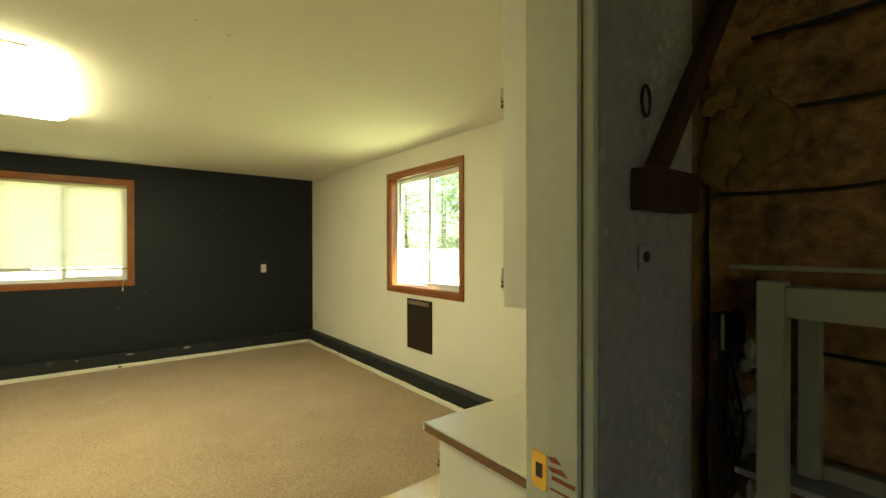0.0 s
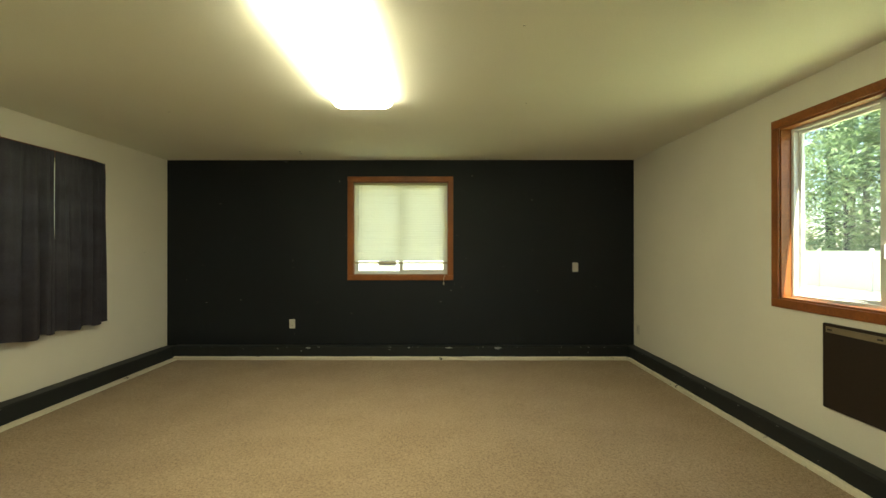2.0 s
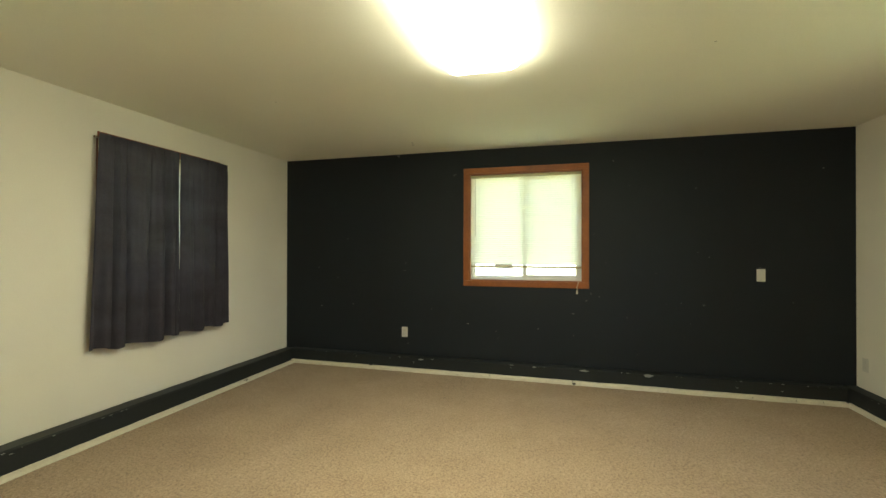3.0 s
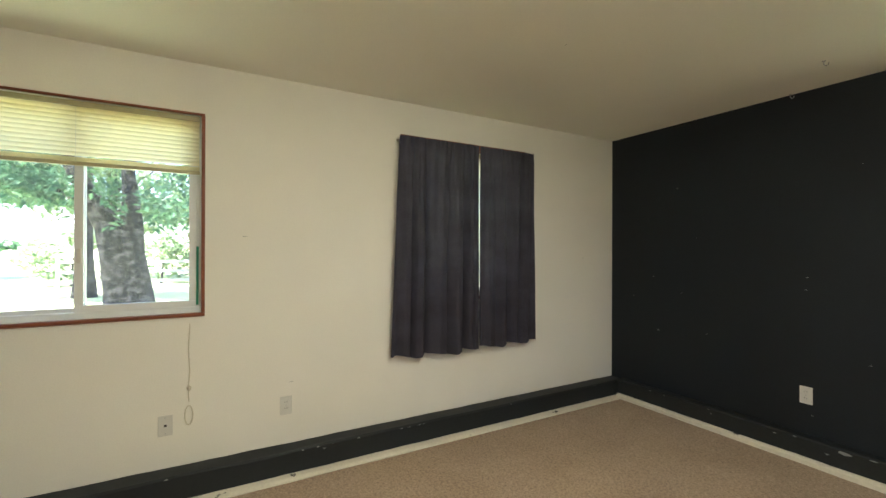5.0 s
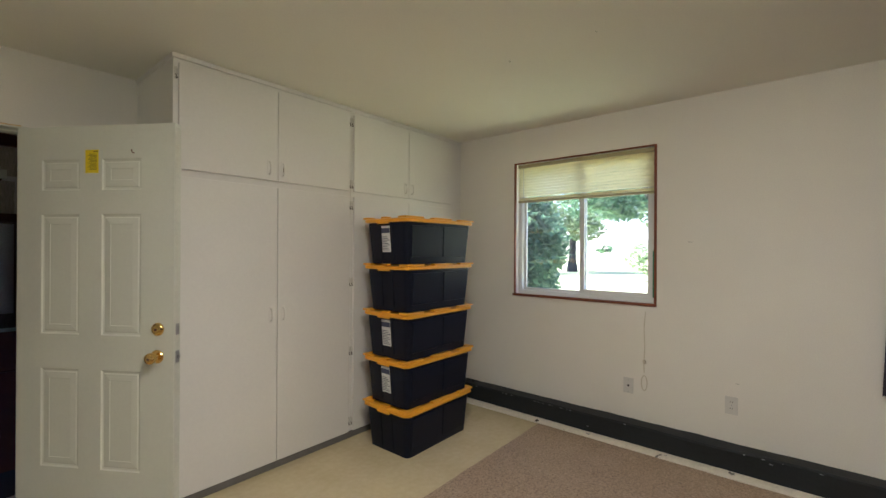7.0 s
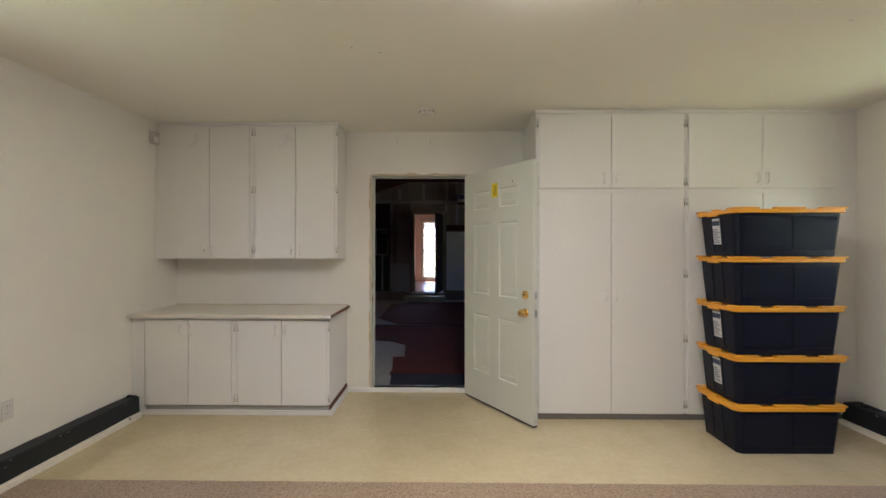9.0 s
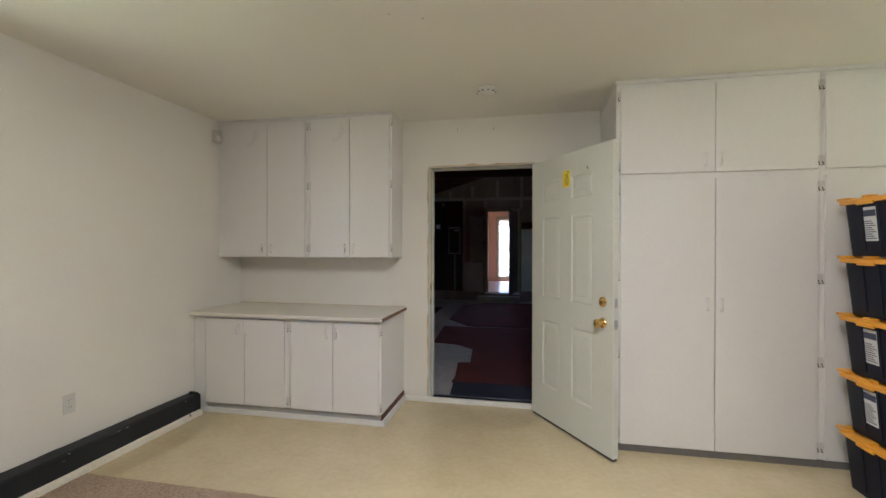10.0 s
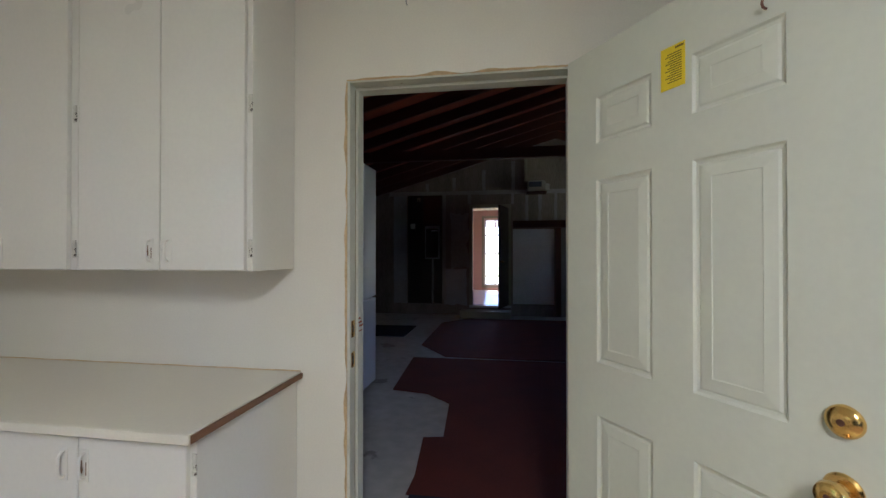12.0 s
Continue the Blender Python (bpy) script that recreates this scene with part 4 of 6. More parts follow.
for s, y0 in ((-1, DY), (1, DY + DT)):
    out = Matrix.Translation((KX, y0, 0.874)) @ Matrix.Rotation(radians(90 if s < 0 else -90), 4, "X")
    kn = part("knob", lathe(bm_new(), [(0.034, 0.0), (0.034, 0.004), (0.030, 0.009), (0.016, 0.012), (0.012, 0.018), (0.012, 0.026), (0.018, 0.030), (0.026, 0.036), (0.0285, 0.046), (0.026, 0.056), (0.018, 0.061), (0.012, 0.062)], out, 32), BRASS, door, "polished brass knob", smooth=True)
    if s < 0:
        part("keyhole", lathe(bm_new(), [(0.006, 0.0), (0.006, 0.0635), (0.004, 0.064)], out, 16), BARE, kn, smooth=True)
    out = Matrix.Translation((KX + 0.003, y0, 1.012)) @ Matrix.Rotation(radians(90 if s < 0 else -90), 4, "X")
    db = part("deadbolt", lathe(bm_new(), [(0.033, 0.0), (0.033, 0.006), (0.028, 0.013), (0.020, 0.016), (0.017, 0.018), (0.014, 0.0185)], out, 32), BRASS, door, "polished brass deadbolt", smooth=True)
    if s < 0:
        part("keyhole", lathe(bm_new(), [(0.007, 0.0), (0.007, 0.0195), (0.005, 0.020)], out, 16), BARE, db, smooth=True)
for z in (0.25, 1.05, 1.85):
    part("hinge", rod(bm_new(), (0.012, -0.004, z - 0.045), (0.012, -0.004, z + 0.045), 0.006), STEEL, door)
note = part("notice", box(bm_new(), DX0 + 0.402, DX0 + 0.478, DY - 0.0012, DY - 0.0004, 1.806, 1.926, 0), YELLOW, door, "yellow paper notice with small print")
part("title_bar", box(bm_new(), DX0 + 0.448, DX0 + 0.474, DY - 0.0017, DY - 0.0013, 1.914, 1.920, 0), INK_BROWN, note)
for i in range(13):
    ln = 0.044 + 0.008 * math.sin(i * 2.1)
    part("print_line", box(bm_new(), DX0 + 0.468 - ln, DX0 + 0.468, DY - 0.0017, DY - 0.0013, 1.902 - i * 0.0066, 1.905 - i * 0.0066, 0), INK_BROWN, note)
part("hook", tube(bm_new(), [(DX0 + 0.680, DY, 1.905), (DX0 + 0.680, DY - 0.012, 1.905), (DX0 + 0.680, DY - 0.016, 1.912), (DX0 + 0.680, DY - 0.015, 1.920)], 0.003), BARE, door, "small brown hook")

# nails above the doorway
for x, z in ((0.398, 2.380), (0.085, 2.376)):
    nail = thing("nail", (x, 0.0, z), "bent steel nail in the wall", "nail")
    part("shank", tube(bm_new(), [(x, 0.0, z), (x, 0.012, z - 0.001), (x, 0.020, z + 0.006), (x, 0.021, z + 0.016)], 0.0026), STEEL, nail)
    part("head", rod(bm_new(), (x, 0.021, z + 0.016), (x, 0.021, z + 0.018), 0.005), STEEL, nail)

# smoke detector
sm = thing("smoke_detector", (0.086, 0.665, ZC), "round white smoke detector on the ceiling", "smoke detector")
part("base", lathe(bm_new(), [(0.062, 0.0), (0.068, -0.004), (0.068, -0.014), (0.062, -0.016)], Matrix.Translation((0.086, 0.665, ZC - 0.001)), 36), TRIM, sm, smooth=True)
part("cover", lathe(bm_new(), [(0.060, -0.016), (0.063, -0.022), (0.060, -0.036), (0.048, -0.044), (0.010, -0.045)], Matrix.Translation((0.086, 0.665, ZC - 0.001)), 36), TRIM, sm, smooth=True)
for k in range(10):
    a = k * 2 * math.pi / 10
    part("vent_slot", box(bm_new(), 0.086 + 0.0615 * math.cos(a) - 0.006, 0.086 + 0.0615 * math.cos(a) + 0.006, 0.665 + 0.0615 * math.sin(a) - 0.006, 0.665 + 0.0615 * math.sin(a) + 0.006, ZC - 0.033, ZC - 0.028, 0), SLOT, sm)

# motion sensor in the corner
SENSOR = mat("yellowed_grey_plastic", (0.54, 0.52, 0.46), 0.5, 0.08)
pir = thing("motion_sensor", (XE, 0.375, 2.29), "white corner motion sensor", "motion sensor")
part("housing", box(bm_new(), XE - 0.050, XE, 0.332, 0.405, 2.285, 2.395, 0.010), SENSOR, pir)
part("lens", box(bm_new(), XE - 0.0525, XE - 0.0502, 0.350, 0.402, 2.300, 2.345, 0.001), TRIM, pir)

# ceiling hook and the one at the top of the wall
for x, y, z in ((-1.517, 5.511, ZC), (-1.86, 5.975, ZC)):
    hk = thing("ceiling_hook", (x, y, z), "small steel screw hook in the ceiling", "hook")
    part("flange", lathe(bm_new(), [(0.010, 0.0), (0.010, -0.002), (0.004, -0.004)], Matrix.Translation((x, y, z))), STEEL, hk)
    part("hook", tube(bm_new(), [(x, y, z - 0.002), (x, y, z - 0.018), (x + 0.010, y, z - 0.030), (x + 0.020, y, z - 0.026), (x + 0.022, y, z - 0.014)], 0.0026), STEEL, hk)


# ---- stacked totes ----
def rounded(bm, x0, x1, y0, y1, z, r, n=5):
    ring = []
    for cx, cy, a0 in ((x1 - r, y1 - r, 0), (x0 + r, y1 - r, 90), (x0 + r, y0 + r, 180), (x1 - r, y0 + r, 270)):
        for k in range(n + 1):
            a = radians(a0 + 90 * k / n)
            ring.append(bm.verts.new((cx + r * math.cos(a), cy + r * math.sin(a), z)))
    return ring


def loft(bm, rings, cap0=True, cap1=True):
    for u, v in zip(rings, rings[1:]):
        for k in range(len(u)):
            bm.faces.new((u[k], u[(k + 1) % len(u)], v[(k + 1) % len(v)], v[k]))
    if cap0:
        bm.faces.new(rings[0][::-1])
    if cap1:
        bm.faces.new(rings[-1])
    return bm


def tote(at, turn, labelled, label):
    """A lidded storage tote, 0.75 by 0.46 by 0.33, long side along x, base at its origin."""
    t = thing("storage_tote", at, label, "storage tote", "stack of totes", turn=turn)
    t.rotation_euler = (0, 0, radians(turn))
    ORIGIN[t] = Vector((0, 0, 0))
    hx0, hy0, hx1, hy1, h = 0.330, 0.192, 0.356, 0.212, 0.300
    bm = bm_new()
    rings = [rounded(bm, -hx0 - (hx1 - hx0) * f, hx0 + (hx1 - hx0) * f, -hy0 - (hy1 - hy0) * f, hy0 + (hy1 - hy0) * f, z, r) for f, z, r in ((-0.05, 0.0, 0.035), (0.0, 0.008, 0.04), (1.0, h, 0.045))]
    body = part("body", loft(bm, rings), TOTE, t, smooth=True)
    for s in (-1, 1):
        for c in (-0.165, 0.165):
            bm = bm_new()
            face = lambda z: s * (hy0 + (hy1 - hy0) * z / h)
            outer = [(c - 0.135, 0.050), (c + 0.135, 0.050), (c + 0.145, 0.270), (c - 0.145, 0.270)]
            rings = [[bm.verts.new((x + (c - x) * k, face(z) + s * d, z + (0.16 - z) * k)) for x, z in outer] for k, d in ((0.0, 0.0), (0.03, 0.006), (0.10, 0.006))]
            part("side_panel", loft(bm, rings, False, True), TOTE, body)
        for c in (-0.055, 0.055):
            bm = bm_new()
            fx = lambda z: s * (hx0 + (hx1 - hx0) * z / h)
            for z0, z1 in ((0.03, 0.285),):
                vs = [bm.verts.new((fx(z) + s * d, c + w, z)) for z in (z0, z1) for w, d in ((-0.009, 0.0), (-0.006, 0.005), (0.006, 0.005), (0.009, 0.0))]
                for k in range(3):
                    bm.faces.new((vs[k], vs[k + 1], vs[k + 5], vs[k + 4]))
            part("rib", bm, TOTE, body)
    bm = bm_new()
    rings = [rounded(bm, -a, a, -b, b, z, r) for a, b, z, r in ((0.372, 0.225, 0.292, 0.05), (0.377, 0.230, 0.296, 0.05), (0.377, 0.230, 0.314, 0.05), (0.370, 0.223, 0.319, 0.05), (0.335, 0.188, 0.319, 0.04), (0.330, 0.183, 0.312, 0.04))]
    lid = part("lid", loft(bm, rings), LID, t, "yellow snap-on lid", smooth=True)
    for sx in (-1, 1):
        for y in (-0.185, 0.0, 0.185):
            w = 0.055 if y else 0.04
            part("lug", box(bm_new(), sx * 0.353 - 0.022, sx * 0.353 + 0.022, y - w * 0.75, y + w * 0.75, 0.3185, 0.332, 0.005), LID, lid)
    for sy in (-1, 1):
        for x in (-0.27, 0.0, 0.27):
            w = 0.10 if x == 0 else 0.07
            part("lug", box(bm_new(), x - w, x + w, sy * 0.206 - 0.020, sy * 0.206 + 0.020, 0.3185, 0.332, 0.005), LID, lid)
    for sx in (-1, 1):
        part("clasp", box(bm_new(), sx * 0.377 - 0.006, sx * 0.377 + 0.006, -0.06, 0.06, 0.282, 0.302, 0.004), LID, lid)
    if labelled:
        fx = lambda z: hx0 + (hx1 - hx0) * z / h + 0.0012
        y0, y1, z0, z1 = -0.055, 0.040, 0.085, 0.268

        def flat(name, a0, a1, b0, b1, lift, m, parent):
            bm = bm_new()
            vs = [bm.verts.new((fx(z) + lift + e, y, z)) for e in (0.0, 0.0006) for y, z in ((a0, b0), (a1, b0), (a1, b1), (a0, b1))]
            for f in ((4, 5, 6, 7), (3, 2, 1, 0), (0, 1, 5, 4), (1, 2, 6, 5), (2, 3, 7, 6), (3, 0, 4, 7)):
                bm.faces.new([vs[k] for k in f])
            return part(name, bm, m, parent)

        sticker = flat("sticker", y0, y1, z0, z1, 0.0, PAPER, body)
        tagged(sticker, "white and navy printed paper sticker")
        flat("band", y0 + 0.002, y1 - 0.002, z1 - 0.050, z1 - 0.016, 0.0008, INK, sticker)
        for k in range(9):
            zz = z0 + 0.012 + k * 0.0115
            flat("print_line", y0 + 0.008, y1 - 0.010 - 0.012 * ((k * 7) % 3), zz, zz + 0.0045, 0.0008, INK, sticker)
    return t


TOTE_AT = [((-2.352, 1.022, 0.001), 0.6, False), ((-2.354, 1.024, 0.330), -0.5, True), ((-2.350, 1.021, 0.659), 0.9, True), ((-2.352, 1.023, 0.988), 0.3, False), ((-2.351, 1.022, 1.317), -0.8, True)]
for at, turn, lab in TOTE_AT:
    tote(at, turn, lab, "black storage tote, yellow lid" + (" and printed sticker, in a stack" if lab else ", stacked, no sticker" if at[2] > 0.1 else ", lowest of the stack on vinyl floor"))

def rubble(name, centre, spread, count, seed, label):
    """Broken lumps of plaster and mortar at a ledge's end."""
    rng, bm = random.Random(seed), bm_new()
    for _ in range(count):
        c = [centre[k] + rng.uniform(-spread[k], spread[k]) for k in range(3)]
        r = rng.uniform(0.006, 0.018)
        m = Matrix.Translation(c) @ Euler((rng.uniform(0, 3), rng.uniform(0, 3), rng.uniform(0, 3))).to_matrix().to_4x4() @ Matrix.Diagonal((r * 1.5, r, r * 0.7, 1))
        bmesh.ops.create_icosphere(bm, subdivisions=1, radius=1.0, matrix=m)
    return solo(name, bm, LEDGE, label, "rubble", kind="stuff")


rubble("broken_mortar", (2.465, 0.672, 0.160), (0.040, 0.014, 0.018), 26, 2, "broken grey mortar at the ledge end")
rubble("broken_mortar", (-3.285, 0.80, 0.156), (0.045, 0.10, 0.006), 22, 9, "broken grey mortar on the ledge")
solo("caulk_line", tube(bm_new(), [(0.87 + 0.0825 * i, 0.0045, 0.834 + 0.0012 * math.sin(i * 1.9)) for i in range(21)], 0.0024, 6), STAIN, "brown caulk line behind the countertop", "caulk", kind="structure")
chip_set("ceiling_marks", lambda r: [((r.uniform(-2.6, 2.0), r.uniform(1.0, 5.4), ZC - 0.0008), X, Y, r.uniform(0.003, 0.007)) for _ in range(9)], 14, "small dark nail marks in the ceiling").data.materials[0] = KICK
chip_set("wall_marks", lambda r: [((XE - 0.0008, r.uniform(1.2, 5.6), r.uniform(0.6, 2.2)), Y, Z, r.uniform(0.002, 0.005)) for _ in range(8)] + [((XW + 0.0008, r.uniform(1.0, 5.6), r.uniform(0.4, 2.3)), Y, Z, r.uniform(0.002, 0.005)) for _ in range(8)], 15, "small grey nail holes in the pale walls").data.materials[0] = KICK

# ---- garage beyond the doorway ----
GX0, GX1, GY0, GY1, EX = -4.6, 4.2, -7.6, -0.16, 2.75
solo("garage_floor", box(bm_new(), GX0, GX1, GY0, -0.13, -0.14, -0.02), CONCRETE, "grey stained concrete garage floor", "floor", kind="structure")
RIDGE, EAVE = -0.9, 2.66
roof_z = lambda x: EAVE + 0.29 * (EX - x) if x > RIDGE else EAVE + 0.29 * (EX - RIDGE) - 0.29 * (RIDGE - x)


def gable(bm, y0, y1, holes):
    """A gable wall between two planes with openings, roof-shaped on top."""
    xs = sorted({GX0, RIDGE, GX1, *[h[0] for h in holes], *[h[1] for h in holes]})
    for a, b in zip(xs, xs[1:]):
        spans = [(-0.14, None)]
        for h in holes:
            if h[0] <= a and b <= h[1]:
                spans = [(-0.14, h[2]), (h[3], None)]
        for z0, z1 in spans:
            t0, t1 = (roof_z(a) + 0.115, roof_z(b) + 0.115) if z1 is None else (z1, z1)
            if t0 <= z0:
                continue
            vs = [bm.verts.new(c) for c in ((a, y0, z0), (b, y0, z0), (b, y0, t1), (a, y0, t0), (a, y1, z0), (b, y1, z0), (b, y1, t1), (a, y1, t0))]
            for f in ((0, 1, 2, 3), (4, 5, 6, 7), (0, 1, 5, 4), (1, 2, 6, 5), (2, 3, 7, 6), (3, 0, 4, 7)):
                bm.faces.new([vs[k] for k in f])
    return bm


FAR = (0.06, 0.84, 0.20, 2.31)
solo("garage_wall_south", gable(bm_new(), GY0 - 0.12, GY0, [FAR]), DRYWALL, "taped grey drywall gable wall of the garage", "wall", kind="structure")
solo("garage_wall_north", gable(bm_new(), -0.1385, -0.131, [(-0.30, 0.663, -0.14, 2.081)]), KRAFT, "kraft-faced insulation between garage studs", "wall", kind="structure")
solo("garage_wall_east", wall_cells(bm_new(), "y", [GY0, -0.13], [-0.14, roof_z(GX1) + 0.10], GX1, GX1 + 0.14, []), DRYWALL, "unpainted garage side wall", "wall", kind="structure")
# Unseen window opening, added to bring daylight into the garage.
FILL_WIN = (-6.7, -3.7, 0.85, 2.05)
solo("garage_wall_west", wall_cells(bm_new(), "y", [GY0, -0.13], [-0.14, roof_z(GX0) + 0.10], GX0 - 0.14, GX0, [FILL_WIN]), DRYWALL, "unpainted garage side wall, unseen window added for daylight", "wall", kind="structure")
for n, (xa, xb) in enumerate(((GX0 - 0.3, RIDGE), (RIDGE, GX1 + 0.3))):
    za, zb = (roof_z(GX0) - 0.087, roof_z(RIDGE)) if n == 0 else (roof_z(RIDGE), roof_z(GX1) - 0.087)
    bm = bm_new()
    vs = [bm.verts.new((x, y, z + d)) for d in (0.10, 0.13) for x, y, z in ((xa, GY0 - 0.2, za), (xb, GY0 - 0.2, zb), (xb, -0.12, zb), (xa, -0.12, za))]
    for f in ((0, 1, 2, 3), (4, 5, 6, 7), (0, 1, 5, 4), (1, 2, 6, 5), (2, 3, 7, 6), (3, 0, 4, 7)):
        bm.faces.new([vs[k] for k in f])
    solo("garage_roof_%d" % (n + 1), bm, ROOFBOARD, "roof boards seen from below, red glow put into their colour", "roof", kind="structure")
for i in range(12):
    y = -0.45 - i * 0.62
    for xa, xb in ((GX0, RIDGE), (RIDGE, GX1)):
        bm = bm_new()
        vs = [bm.verts.new((x, y + e, roof_z(x) + d)) for e in (-0.02, 0.02) for x, d in ((xa, -0.05), (xb, -0.05), (xb, 0.099), (xa, 0.099))]
        for f in ((0, 1, 2, 3), (4, 5, 6, 7), (0, 1, 5, 4), (1, 2, 6, 5), (2, 3, 7, 6), (3, 0, 4, 7)):
            bm.faces.new([vs[k] for k in f])
        solo("roof_rafter", bm, RAFTER, "red-brown wooden roof rafter, roof shade put into its colour", "rafter", "garage rafters", kind="structure")
for y, z in ((-1.1, 2.62), (-4.6, 2.72)):
    solo("tie_beam", box(bm_new(), GX0, GX1, y - 0.045, y + 0.045, z, z + 0.15, 0.004), RAFTER, "dark red-brown wooden tie beam, roof shade put into its colour", "beam", "garage tie beams", kind="structure")

# far doorway, its step, and the lit room behind it
fd = thing("door_frame_far", (0.45, GY0, 0.20), "white painted frame of the far doorway", "door frame", kind="structure")
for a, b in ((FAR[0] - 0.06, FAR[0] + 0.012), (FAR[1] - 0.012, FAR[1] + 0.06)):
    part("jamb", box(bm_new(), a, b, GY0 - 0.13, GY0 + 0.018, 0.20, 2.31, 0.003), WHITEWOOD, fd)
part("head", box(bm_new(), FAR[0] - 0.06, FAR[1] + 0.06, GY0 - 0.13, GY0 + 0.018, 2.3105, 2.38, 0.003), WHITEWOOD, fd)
part("sill", box(bm_new(), FAR[0] - 0.06, FAR[1] + 0.06, GY0 - 0.12, GY0 + 0.05, 0.15, 0.1995, 0.004), ALUMINIUM, fd)
far_leaf = thing("door_2", (FAR[0] + 0.015, GY0 + 0.02, 0.21), "dark door of the far doorway standing ajar", "door", turn=78.0, kind="structure")
part("leaf", box(bm_new(), 0.0, 0.76, -0.02, 0.02, 0.01, 2.08, 0.003), PANEL, far_leaf)
part("knob", lathe(bm_new(), [(0.025, 0.0), (0.012, 0.02), (0.026, 0.04), (0.01, 0.055)], Matrix.Translation((0.70, 0.02, 0.95)) @ Matrix.Rotation(radians(-90), 4, "X")), BRASS, far_leaf, smooth=True)
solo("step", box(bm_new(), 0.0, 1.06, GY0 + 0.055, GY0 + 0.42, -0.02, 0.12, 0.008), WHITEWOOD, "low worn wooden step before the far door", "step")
HALL = (-0.9, 1.5, -11.4, GY0 - 0.12)
solo("hall_floor", box(bm_new(), HALL[0], HALL[1], HALL[2], HALL[3], 0.10, 0.195), HALLFLOOR, "pale wooden floor of the far room", "floor", kind="structure")
solo("hall_ceiling", box(bm_new(), HALL[0], HALL[1], HALL[2], HALL[3], 2.62, 2.70), WALL, "white ceiling of the far room", "ceiling", kind="structure")
HWIN = (-0.20, 0.83, 0.34, 2.38)
solo("hall_wall_south", wall_cells(bm_new(), "x", HALL[:2], [0.10, 2.70], HALL[2] - 0.12, HALL[2], [HWIN]), PINK, "pale pink wall with a tall window", "wall", kind="structure")
for nm, x0, x1 in (("hall_wall_west", HALL[0] - 0.1, HALL[0]), ("hall_wall_east", HALL[1], HALL[1] + 0.1)):
    solo(nm, box(bm_new(), x0, x1, HALL[2], HALL[3], 0.10, 2.70), PINK, "pale pink wall of the far room", "wall", kind="structure")
hw = thing("window_5", (0.5, HALL[2], 0.35), "tall window of the far room with glazing bars", "window", kind="structure")
part("window_frame", frame_ring(bm_new(), "x", HWIN[0], HWIN[1], HWIN[2], HWIN[3], 0.05, HALL[2] - 0.10, HALL[2] - 0.03), VINYL_FRAME, hw)
for z in (0.62, 1.30, 1.86):
    part("glazing_bar", box(bm_new(), HWIN[0] + 0.05, HWIN[1] - 0.05, HALL[2] - 0.08, HALL[2] - 0.05, z - 0.018, z + 0.018), PINK, hw)
for x in (0.14, 0.50):
    part("glazing_bar", box(bm_new(), x - 0.016, x + 0.016, HALL[2] - 0.078, HALL[2] - 0.052, HWIN[2] + 0.05, HWIN[3] - 0.05), PINK, hw)
part("casing", frame_ring(bm_new(), "x", HWIN[0] - 0.07, HWIN[1] + 0.07, HWIN[2] - 0.07, HWIN[3] + 0.07, 0.072, HALL[2], HALL[2] + 0.02), WHITEWOOD, hw)
hall_shade = thing("roller_blind", (0.31, HALL[2] + 0.03, 2.1), "pink slatted blind drawn up in the far window", "blind")
for k in range(6):
    part("slat", box(bm_new(), HWIN[0] + 0.02, HWIN[1] - 0.02, HALL[2] + 0.022, HALL[2] + 0.034, 2.10 + 0.047 * k, 2.137 + 0.047 * k, 0.002), PINK, hall_shade)
# Frame of the unseen opening that was added for daylight.
gw = thing("window_added", (GX0, -4.3, 0.9), "unseen garage window added to let daylight in", "window", kind="structure")
part("window_frame", frame_ring(bm_new(), "y", FILL_WIN[0], FILL_WIN[1], FILL_WIN[2], FILL_WIN[3], 0.05, GX0 - 0.10, GX0 - 0.04), VINYL_FRAME, gw)

# floor coverings in the garage
def ragged(name, outline, z, thick, material, label, category):
    """A flat floor covering with the given outline."""
    bm = bm_new()
    low = [bm.verts.new((x, y, z)) for x, y in outline]
    top = [bm.verts.new((x, y, z + thick)) for x, y in outline]
    bm.faces.new(top)
    bm.faces.new(low[::-1])
    for k in range(len(low)):
        bm.faces.new((low[k], low[(k + 1) % len(low)], top[(k + 1) % len(low)], top[k]))
    return solo(name, bm, material, label, category)


ragged("floor_carpet", [(-2.3, -0.62), (0.56, -0.62), (0.555, -0.82), (0.615, -1.36), (0.47, -1.39), (0.53, -2.10), (0.78, -2.33), (1.14, -2.40), (1.235, -3.70), (-2.3, -3.76)], -0.019, 0.010, REDCARPET, "dark red carpet offcut with ragged edge on concrete", "carpet")
ragged("floor_carpet", [(-2.3, -3.78), (0.83, -3.80), (1.29, -4.45), (1.31, -6.45), (0.9, -7.05), (-2.3, -7.05)], -0.019, 0.010, REDCARPET, "second dark red carpet offcut on concrete", "carpet")
ragged("door_mat", [(-0.55, -0.17), (0.50, -0.17), (0.535, -0.60), (-0.55, -0.60)], -0.0085, 0.009, NAVY, "navy ribbed door mat inside the garage", "mat")
ragged("door_mat", [(1.7, -5.0), (2.5, -5.0), (2.55, -6.0), (1.72, -6.05)], -0.019, 0.008, NAVY, "dark floor mat on concrete", "mat")

# tall white cabinet
fr = thing("refrigerator", (1.72, -2.9, -0.02), "tall white enamel refrigerator against the garage side", "refrigerator")
part("body", box(bm_new(), 1.40, 2.10, -2.56, -1.90, 0.0, 2.20, 0.015), APPLIANCE, fr)
part("door", box(bm_new(), 1.368, 1.398, -2.56, -1.90, 0.90, 2.20, 0.010), APPLIANCE, fr)
part("door", box(bm_new(), 1.368, 1.398, -2.56, -1.90, 0.03, 0.885, 0.010), APPLIANCE, fr)
